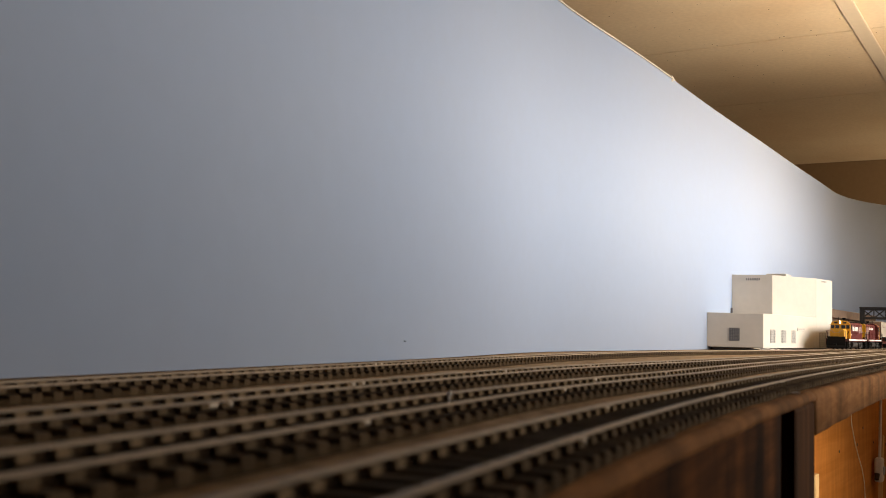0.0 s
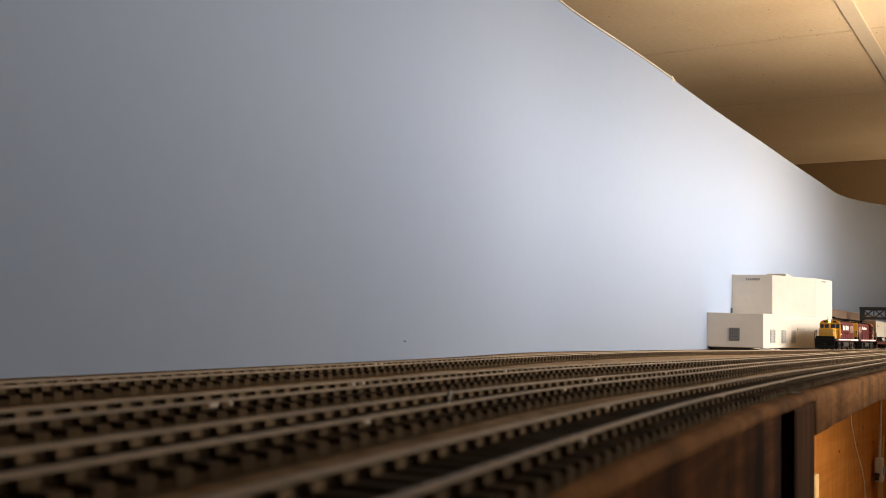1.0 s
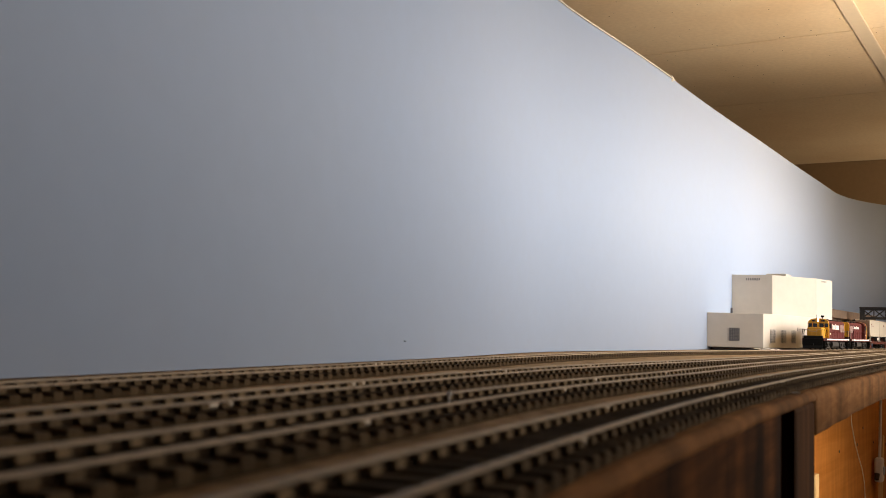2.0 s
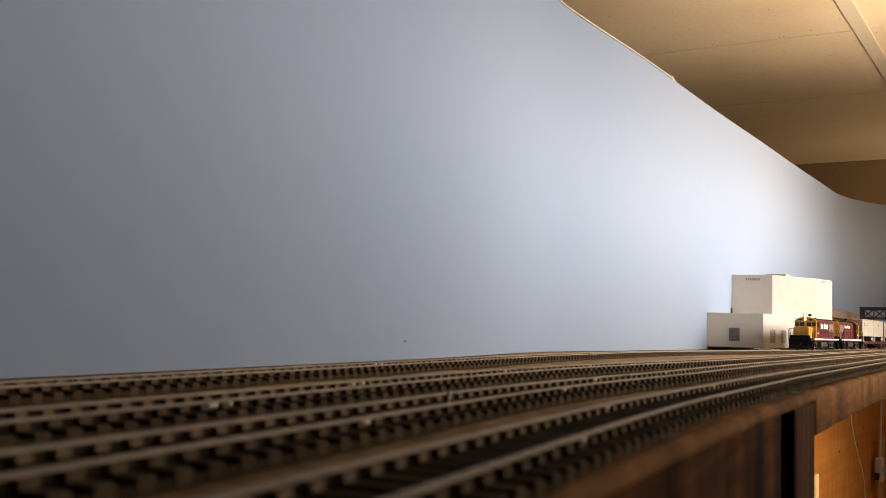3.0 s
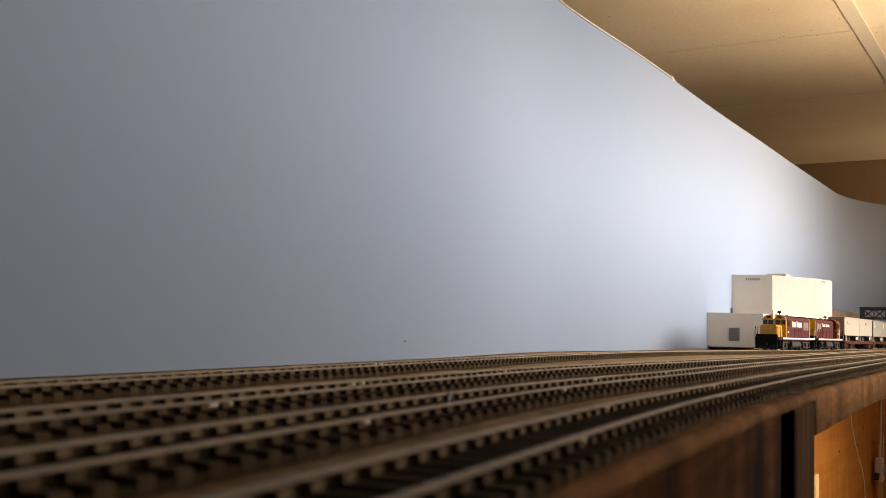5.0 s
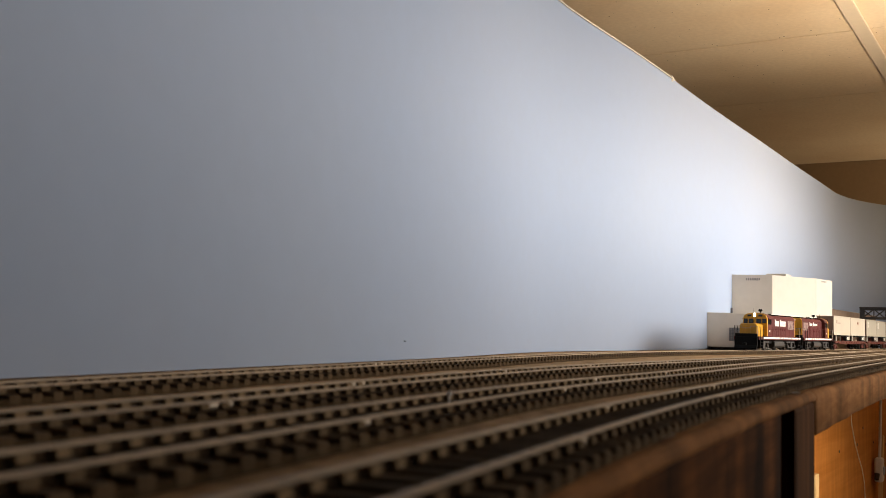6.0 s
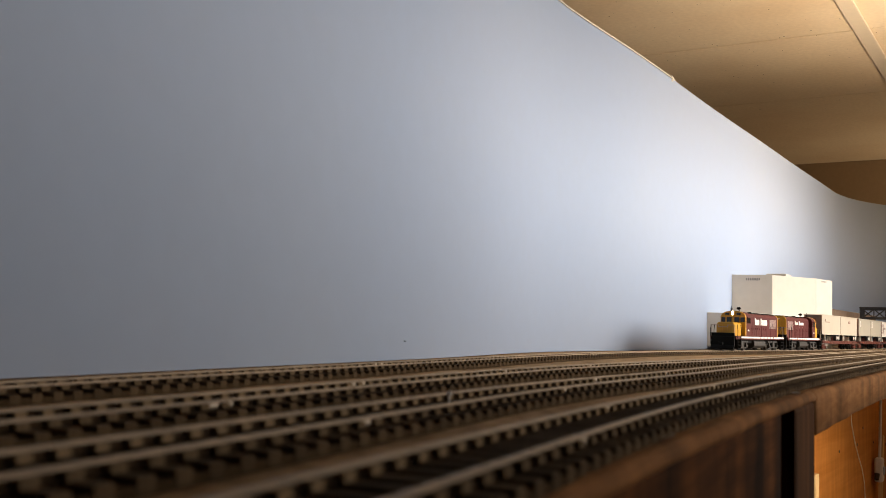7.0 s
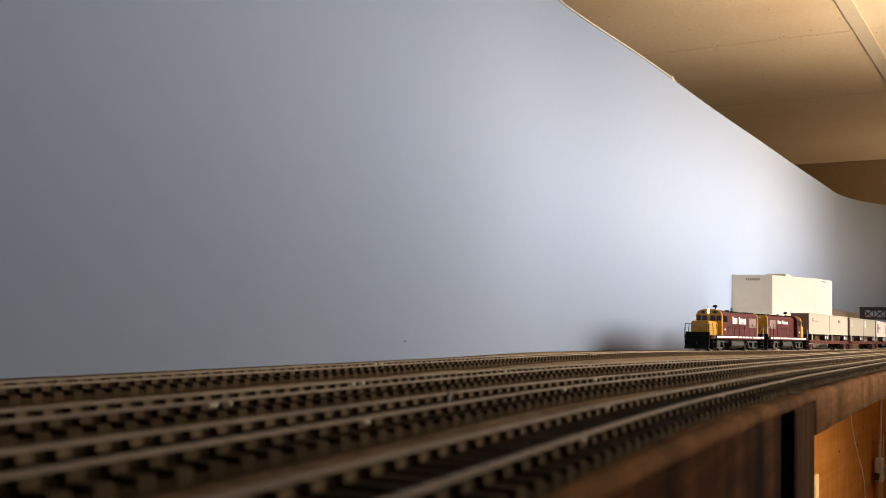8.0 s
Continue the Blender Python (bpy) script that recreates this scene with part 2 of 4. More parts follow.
TRACK_1 = spline([(-0.4, 0.220), (0.4, 0.220), (0.7, 0.220), (1.0, 0.204), (1.2, 0.1732), (1.4, 0.1238), (1.6, 0.0743), (1.8, 0.0317), (2.0, -0.0084), (2.2, -0.0441), (2.5, -0.0891), (2.9, -0.1454), (3.3, -0.2014)])
TRACK_2 = spline([(-0.4, 0.150), (0.2, 0.149), (0.35, 0.148), (0.49, 0.1425), (0.60, 0.130), (0.73, 0.110), (0.89, 0.085), (1.15, 0.050), (1.6, -0.008), (2.0, -0.064), (2.6, -0.148), (3.3, -0.247)])
TRACK_3 = spline([(-0.4, 0.102), (0.1, 0.101), (0.24, 0.100), (0.35, 0.096), (0.43, 0.0875), (0.52, 0.077), (0.68, 0.061), (0.86, 0.038), (1.2, -0.008), (1.6, -0.062), (2.0, -0.116), (2.6, -0.197), (3.3, -0.292)])
TRACK_4 = spline([(-0.4, 0.056), (0.0, 0.055), (0.13, 0.054), (0.23, 0.0515), (0.31, 0.047), (0.40, 0.039), (0.50, 0.0297), (0.64, 0.0135), (0.78, -0.004), (1.2, -0.057), (1.6, -0.109), (2.0, -0.163), (2.6, -0.243), (3.3, -0.337)])
EDGE = spline([(-0.4, 0.045), (0.0, 0.0425), (0.13, 0.0388), (0.185, 0.0356), (0.22, 0.0336), (0.255, 0.0311), (0.305, 0.0270), (0.41, 0.0180), (0.48, 0.0107), (0.639, -0.0065), (0.864, -0.036), (1.2, -0.080), (2.0, -0.190), (3.3, -0.370)])
BACK = spline([(-1.2, 0.292), (0.0, 0.292), (0.5, 0.292), (0.8, 0.296), (0.98, 0.308), (1.129, 0.3075), (1.24, 0.2905), (1.35, 0.2695), (1.735, 0.2075), (2.1, 0.1455), (2.415, 0.093), (2.65, 0.052), (2.86, 0.016)])
WALL_H = 0.41
RAIL_TOP = 0.0045
ALONG = Vector((0.986, -0.166, 0))
OUT = Vector((-0.166, -0.986, 0))
CAR_L, TRAILER_L = 0.283, 0.138


def place(a, o, z=0.0):
    """A point from its run along the wall and its step out from it."""
    return Vector((0.986 * a - 0.166 * o, -0.166 * a - 0.986 * o, z))


GRID = Matrix(((0.986, -0.166, 0, 0), (-0.166, -0.986, 0, 0), (0, 0, -1, 0), (0, 0, 0, 1)))  # a, o, down
TURN = math.degrees(math.atan2(-0.166, 0.986))


# ---- structure ----
def slab_ao(name, a0, a1, o0, o1, z0, z1, mat, label, category):
    bm = bmesh.new()
    box(bm, a0, a1, -o1, -o0, z0, z1)
    ob = part(name, bm, mat)
    ob.matrix_basis = pose(0, 0, 0, 0, 0, TURN)
    return tagged(ob, label, category, kind="structure")


def room():
    slab_ao("floor", -2.0, 4.34, -1.66, 2.8, -1.30, -1.25, FLOORMAT, "worn brown room floor", "floor")
    slab_ao("wall_back", -2.0, 4.34, -1.66, -1.60, -1.25, 0.76, WALLPAINT, "cream room wall behind the backdrop", "wall")
    slab_ao("wall_end", 4.30, 4.36, -1.60, 2.8, -1.25, 0.76, WALLPAINT, "cream room wall under the ceiling edge", "wall")
    # near and aisle walls are out of view, added to soak up bounce
    slab_ao("wall_near", -2.06, -2.0, -1.60, 2.8, -1.25, 0.76, UNSEENWALL, "unseen near wall, added dark brown to cut bounced light", "wall")
    slab_ao("wall_aisle", -2.0, 4.34, 2.8, 2.86, -1.25, 0.76, UNSEENWALL, "unseen aisle wall, added dark brown to cut bounced light", "wall")


def ceiling():
    rnd = random.Random(4)
    bm = bmesh.new()
    box(bm, -2.0, 4.34, -2.8, 1.60, CEIL + 0.014, CEIL + 0.03)
    cross = [-1.82 + 0.61 * i for i in range(7)] + [2.45, 3.10, 3.70, 4.30]
    rows_ = [-1.575, -0.965, -0.355, 0.255, 0.865, 1.475, 2.085, 2.695]
    for a0, a1 in zip(cross[:-1], cross[1:]):
        for o0, o1 in zip(rows_[:-1], rows_[1:]):
            d = rnd.uniform(-0.0012, 0.0012)
            lo = max(o0, -1.595)
            box(bm, a0 + 0.0025, a1 - 0.0025, -o1 + 0.002, -lo - 0.002, CEIL + d, CEIL + 0.0145, bevel=0.0025)
    ob = part("ceiling", bm, TILE)
    ob.matrix_basis = pose(0, 0, 0, 0, 0, TURN)
    tagged(ob, "tan-stained acoustic ceiling tiles with pin holes", "ceiling", kind="structure")
    bm = bmesh.new()
    for o in rows_[1:]:
        box(bm, -2.0, 4.30, -o - 0.008, -o + 0.026, CEIL - 0.007, CEIL - 0.0015, bevel=0.0015)
    ob = part("ceiling_grid", bm, GRIDMETAL)
    ob.matrix_basis = pose(0, 0, 0, 0, 0, TURN)
    tagged(ob, "cream enamelled ceiling grid runners", "ceiling grid", kind="structure")
    bm = bmesh.new()
    for i in range(520):
        a, o = rnd.uniform(1.6, 3.3), rnd.uniform(-1.0, 0.0)
        if rnd.random() < (a - 1.9) / 1.4:
            continue
        r = rnd.choice((0.0007, 0.0009, 0.0012, 0.0018))
        bmesh.ops.create_circle(bm, cap_ends=True, segments=7, radius=r, matrix=Matrix.Translation((a, -o, CEIL - 0.0022)))
    ob = part("ceiling_pinholes", bm, DOT)
    ob.matrix_basis = pose(0, 0, 0, 0, 0, TURN)
    tagged(ob, "scattered dark pin holes in the ceiling tiles", "ceiling holes", kind="structure")


def backdrop():
    """A thin painted panel that follows the bench and turns in a cove at the far end."""
    xs, ys, d, s = sampled(BACK, -1.2, 2.86, 0.02)
    line = [(x, y) for x, y in zip(xs, ys)]
    x, y, h = xs[-1], ys[-1], math.atan2(d[-1], 1)
    for i in range(60):
        h -= 0.02 / 0.72 if h > radians(-78) else 0.0
        x, y = x + 0.02 * math.cos(h), y + 0.02 * math.sin(h)
        line.append((x, y))
    bm = bmesh.new()
    cols = []
    for i, (x, y) in enumerate(line):
        a, b_ = line[max(i - 1, 0)], line[min(i + 1, len(line) - 1)]
        t = Vector((b_[0] - a[0], b_[1] - a[1], 0)).normalized()
        nrm = Vector((-t.y, t.x, 0)) * 0.004
        cols.append([bm.verts.new((x, y, 0.0)), bm.verts.new((x, y, WALL_H)), bm.verts.new((x + nrm.x, y + nrm.y, WALL_H)), bm.verts.new((x + nrm.x, y + nrm.y, 0.0))])
    for c0, c1 in zip(cols[:-1], cols[1:]):
        for k in range(4):
            bm.faces.new((c0[k], c0[(k + 1) % 4], c1[(k + 1) % 4], c1[k]))
    bm.faces.new(cols[0])
    bm.faces.new(cols[-1])
    ob = part("backdrop", bm, PAINT_BLUE, smooth=False)
    for p_ in ob.data.polygons:
        p_.use_smooth = abs(p_.normal.z) < 0.5
    tagged(ob, "sky-blue painted backdrop panel behind the bench", "backdrop", kind="structure")
    bm = bmesh.new()
    cyl(bm, (0.6715, 0.2905, 0.0133), (0.6715, 0.2925, 0.0133), 0.00028, n=8)
    ob = part("backdrop_nail", bm, SCREW)
    tagged(ob, "tiny dark nail head in the blue backdrop", "nail", kind="structure")
    # cream strip along the panel's top edge, torn off at its far end
    bm = bmesh.new()
    strip = [(x, y) for x, y in line if 0.9 < x < 1.55]
    rnd = random.Random(7)
    cols = []
    for i, (x, y) in enumerate(strip):
        w = 0.0004 + 0.0003 * rnd.random()
        cols.append([bm.verts.new((x, y - 0.002, WALL_H - w)), bm.verts.new((x, y - 0.002, WALL_H + 0.0010)), bm.verts.new((x, y + 0.006, WALL_H + 0.0010)), bm.verts.new((x, y + 0.006, WALL_H - w))])
    for c0, c1 in zip(cols[:-1], cols[1:]):
        for k in range(4):
            bm.faces.new((c0[k], c0[(k + 1) % 4], c1[(k + 1) % 4], c1[k]))
    bm.faces.new(cols[0])
    bm.faces.new(cols[-1])
    box(bm, 1.535, 1.565, 0.237, 0.247, WALL_H - 0.004, WALL_H + 0.005, bevel=0.001)
    part("backdrop_trim", bm, CORD)
    tagged(bpy.data.objects["backdrop_trim"], "narrow cream trim strip on the backdrop's top edge", "trim", kind="structure")


def ribbon(bm, f, x0, x1, off0, off1, z0, z1, step=0.02, jitter=0.0, seed_=0.0, rounded=0.0):
    """A solid strip that follows a plan line, from off0 to off1 beside it."""
    xs, ys, d, s = sampled(f, x0, x1, step)
    cols = []
    for x, y, g_ in zip(xs, ys, d):
        L = math.hypot(1, g_)
        nx, ny = g_ / L, -1 / L
        j = noise.noise(Vector((x * 16, seed_, 0))) * jitter
        k = noise.noise(Vector((x * 19, seed_ + 5, 0))) * jitter * 0.5
        r = rounded
        arc = [(off1 + j - r + r * math.sin(q), z1 + k - r + r * math.cos(q)) for q in np.linspace(0, math.pi / 2, 6)]
        pr = [(off0, z0), (off0, z1 + k)] + arc + [(off1 + j, z0)] if r else [(off0, z0), (off0, z1 + k), (off1 + j, z1 + k), (off1 + j, z0)]
        cols.append([bm.verts.new((x + nx * o, y + ny * o, z)) for o, z in pr])
    n = len(cols[0])
    for c0, c1 in zip(cols[:-1], cols[1:]):
        for k in range(n):
            bm.faces.new((c0[k], c0[(k + 1) % n], c1[(k + 1) % n], c1[k]))
    bm.faces.new(cols[0])
    bm.faces.new(cols[-1])


def bench():
    t = thing("bench", "brown wooden layout bench along the backdrop", "bench")
    # painted top, from the front edge back to the panel
    bm = bmesh.new()
    rnd = random.Random(2)
    cols = []
    for i in range(186):
        x = -0.4 + i * 0.02
        y0, y1 = EDGE(x) + 0.008, (BACK(x) - 0.0005 if x < 2.86 else BACK(2.86) - 0.6 * (x - 2.86) ** 1.6)
        y0 = min(y0, y1 - 0.05)
        row = []
        for k in range(15):
            y = y0 + (y1 - y0) * k / 14
            z = (noise.noise(Vector((x * 9, y * 14, 0))) * 0.0007) if 0 < k < 14 else 0.0
            row.append(bm.verts.new((x, y, z - 0.0006)))
        cols.append(row)
    for c0, c1 in zip(cols[:-1], cols[1:]):
        for k in range(14):
            bm.faces.new((c0[k], c0[k + 1], c1[k + 1], c1[k]))
    part("painted_top", bm, GROUND, t, "dark earth-brown painted top", smooth=True)
    bm = bmesh.new()
    ribbon(bm, EDGE, 0.479, 3.3, -0.0106, 0.0, -0.0195, -0.0007, 0.01, 0.0012, 5.0, rounded=0.003)
    ribbon(bm, EDGE, 0.479, 3.3, -0.30, -0.0107, -0.0195, -0.0030, 0.02)
    part("plywood_deck", bm, PLYEDGE, t, "weathered plywood deck edge", smooth=True)
    # face darker than the edge strip above it, shade put into the colour
    bm = bmesh.new()
    ribbon(bm, EDGE, -0.4, 0.387, -0.02, -0.0005, -0.100, -0.0042, 0.01, 0.0010, 6.0, rounded=0.0012)
    part("fascia_board", bm, BOARD, t, "scuffed fascia board, dark with painted-in shade", smooth=True)
    bm = bmesh.new()
    ribbon(bm, EDGE, -0.4, 0.479, -0.20, -0.021, -0.021, -0.0030, 0.02)
    part("plywood_deck", bm, PLYEDGE, t)
    bm = bmesh.new()
    ribbon(bm, EDGE, -0.4, 0.4788, -0.0209, 0.0004, -0.0043, -0.0002, 0.01, 0.0010, 7.0, rounded=0.0026)
    part("edge_strip", bm, PLYEDGE, t, "worn wooden strip along the bench edge", smooth=True)
    # post beside the slot
    m = pose(0.4545, EDGE(0.4545) + 0.0190, 0, 0, 0, math.degrees(math.atan(-0.108)))
    bm = bmesh.new()
    box(bm, -0.0295, 0.0240, -0.019, 0.019, -1.25, -0.0043, bevel=0.002)
    part("leg", bm, POSTWOOD, t, "rough brown timber leg", m=m)
    for x, w, o in ((0.235, 0.008, 0.0042), (0.452, 0.010, 0.0045)):
        bm = bmesh.new()
        bmesh.ops.create_circle(bm, cap_ends=True, segments=14, radius=w / 2, matrix=Matrix.Translation((x, EDGE(x) + o, 0.0003)) @ Matrix.Diagonal((1.6, 0.45, 1, 1)))
        part("knot", bm, KNOT, t, "dark knot in the board")


KNOT = material("dark_wood_knot", (0.045, 0.022, 0.012), 0.6, vary=0.3, scale=200, bump=0.2)


def under_bench():
    t = thing("back_panel", "orange pine panel under the bench with black screws", "wood panel")
    bm = bmesh.new()
    box(bm, 0.2, 4.28, 0.480, 0.498, -1.25, -0.022, bevel=0.001)
    part("board", bm, PANELWOOD, t)
    for a, z in ((3.19, -0.232), (3.089, -0.272), (2.807, -0.266), (3.382, -0.289), (3.649, -0.318), (2.62, -0.40)):
        bm = bmesh.new()
        cyl(bm, (a, 0.4785, z), (a, 0.481, z), 0.0035, 0.0045, 10)
        part("screw", bm, SCREW, t)
    t.matrix_basis = pose(0, 0, 0, 0, 0, TURN)
    s = thing("wood_stud", "pale pine stud standing under the bench", "wood stud")
    bm = bmesh.new()
    box(bm, 2.26, 2.335, 0.44, 0.476, -1.25, -0.268, bevel=0.002)
    part("stud", bm, PALEWOOD, s)
    s.matrix_basis = pose(0, 0, 0, 0, 0, TURN)
    s = thing("wood_strip", "thin pale wooden strip leaning under the bench", "wood strip")
    bm = bmesh.new()
    box(bm, -0.012, 0.012, -0.006, 0.006, -0.96, 0.0, bevel=0.002)
    part("strip", bm, PALEWOOD, s)
    s.matrix_basis = pose(0, 0, 0, 0, 0, TURN) @ pose(3.435, 0.462, -0.27, 0, 12, 0)
    c = thing("power_cord", "ivory hanging cord with an inline switch under the bench", "cord")
    bm = bmesh.new()
    rod(bm, [(3.410, 0.46, -0.022), (3.407, 0.46, -0.095), (3.396, 0.46, -0.191), (3.382, 0.46, -0.277), (3.367, 0.46, -0.336)], 0.0045, 8)
    part("cord", bm, CORD, c)
    bm = bmesh.new()
    box(bm, 3.342, 3.382, 0.448, 0.472, -0.404, -0.332, bevel=0.006)
    part("switch_body", bm, CORD, c)
    bm = bmesh.new()
    box(bm, 3.350, 3.372, 0.444, 0.450, -0.381, -0.358, bevel=0.002)
    part("switch_rocker", bm, CARDPALE, c)
    bm = bmesh.new()
    cyl(bm, (3.332, 0.462, -0.377), (3.324, 0.462, -0.394), 0.008, 0.006, 8)
    part("strain_relief", bm, TIE, c)
    c.matrix_basis = pose(0, 0, 0, 0, 0, TURN)
    c = thing("thin_wire", "thin pale wire drooping under the bench", "wire")
    bm = bmesh.new()
    rod(bm, [(2.878, 0.465, -0.022), (2.883, 0.465, -0.116), (2.907, 0.465, -0.204), (2.955, 0.465, -0.253), (3.020, 0.465, -0.301), (3.077, 0.465, -0.340), (3.112, 0.465, -0.379), (3.122, 0.465, -0.421), (3.122, 0.465, -0.678)], 0.0013, 6)
    part("wire", bm, CORD, c)
    c.matrix_basis = pose(0, 0, 0, 0, 0, TURN)


# ---- track ----
GAUGE = 0.0165
PITCH = 0.0082
RAIL_PROFILE = ((-0.0011, 0.0), (0.0011, 0.0), (0.0009, 0.0003), (0.0003, 0.0005), (0.0003, 0.0012), (0.0005, 0.0013), (0.0005, 0.0018), (0.00035, 0.0020), (-0.00035, 0.0020), (-0.0005, 0.0018), (-0.0005, 0.0013), (-0.0003, 0.0012), (-0.0003, 0.0005), (-0.0009, 0.0003))
TIE_TOP = RAIL_TOP - 0.0020


def tie_mesh():
    bm = bmesh.new()
    box(bm, -0.0019, 0.0019, -0.0148, 0.0150, -0.0001, TIE_TOP)
    bmesh.ops.bevel(bm, geom=[e for e in bm.edges if e.verts[0].co.z > 0.001 and e.verts[1].co.z > 0.001], offset=0.0003, segments=1, affect="EDGES")
    for f in bm.faces:
        f.material_index = 0
    for s_ in (-1, 1):  # moulded rail chairs, dusty like the rail
        for k in (-1, 1):
            y = s_ * GAUGE / 2 + k * 0.0011
            box(bm, -0.0016, 0.0016, y - 0.0008, y + 0.0008, TIE_TOP - 0.0002, TIE_TOP + 0.00128, mat=1)
    return finish(bm, "tie", [TIE, CHAIR])


def track(f, x0, x1, near, label, seed, joints, pitch=PITCH):
    """One length of flexible track: two rails, ties, joiners. near: the stretch whose ties are single parts."""
    rnd = random.Random(seed)
    t = tagged(new("track"), label, "model track", "tracks on the bench")
    xs, ys, d, s = sampled(f, x0, x1, 0.004)
    def at(u):
        return float(np.interp(u, s, xs)), float(np.interp(u, s, ys)), float(np.interp(u, s, d))
    for side in (1, -1):
        bm = bmesh.new()
        cols = []
        for i in range(0, len(xs), 3):
            x, y, g_ = xs[i], ys[i], d[i]
            L = math.hypot(1, g_)
            nx, ny = -g_ / L, 1 / L
            w = noise.noise(Vector((x * 7, seed, side))) * 0.00025
            cols.append([bm.verts.new((x + nx * (side * GAUGE / 2 + u + w), y + ny * (side * GAUGE / 2 + u + w), TIE_TOP + z)) for u, z in RAIL_PROFILE])
        k = len(RAIL_PROFILE)
        for c0, c1 in zip(cols[:-1], cols[1:]):
            for j in range(k):
                fc = bm.faces.new((c0[j], c0[(j + 1) % k], c1[(j + 1) % k], c1[j]))
                fc.material_index = 1 if 5 <= j <= 9 else 0
        part("rail", bm, [RAIL, RAILTOP], t, "brown painted rail with a worn head and shade coloured into its web")
        for jx, js in joints:
            if js != side:
                continue
            jx2 = jx
            y, g_ = f(jx2), (f(jx2 + 0.01) - f(jx2 - 0.01)) / 0.02
            L = math.hypot(1, g_)
            bm = bmesh.new()
            box(bm, -0.0050, 0.0050, -0.0010, 0.0010, TIE_TOP + 0.0001, TIE_TOP + 0.0013, bevel=0.0003)
            part("rail_joiner", bm, JOINER, t, "metal rail joiner, pale with a painted-in glint", m=pose(jx2 - g_ / L * side * GAUGE / 2, y + side * GAUGE / 2 / L, 0, 0, 0, math.degrees(math.atan(g_))))
    bm = bmesh.new()
    ribbon(bm, f, x0, x1, -0.0146, 0.0146, -0.0004, 0.0013, 0.02)
    part("track_bed", bm, INFILL, t, "dark brown bed between the ties")
    me = tie_mesh()
    count = int(s[-1] / pitch)
    rest = bmesh.new()
    for i in range(count):
        x, y, g_ = at((i + 0.5) * pitch + rnd.uniform(-0.0003, 0.0003))
        m = pose(x, y, 0, 0, 0, math.degrees(math.atan(g_)) + rnd.uniform(-0.8, 0.8))
        if near[0] < x < near[1]:
            ob = new("tie", me)
            ob.parent = t
            ob.matrix_basis = m
        else:
            n0 = len(rest.verts)
            rest.from_mesh(me)
            rest.verts.ensure_lookup_table()
            bmesh.ops.transform(rest, matrix=m, verts=rest.verts[n0:])
    ob = part("far_ties", rest, [TIE, CHAIR], t, "row of black-brown plastic ties")
    tagged(ob, kind="stuff")
    return t


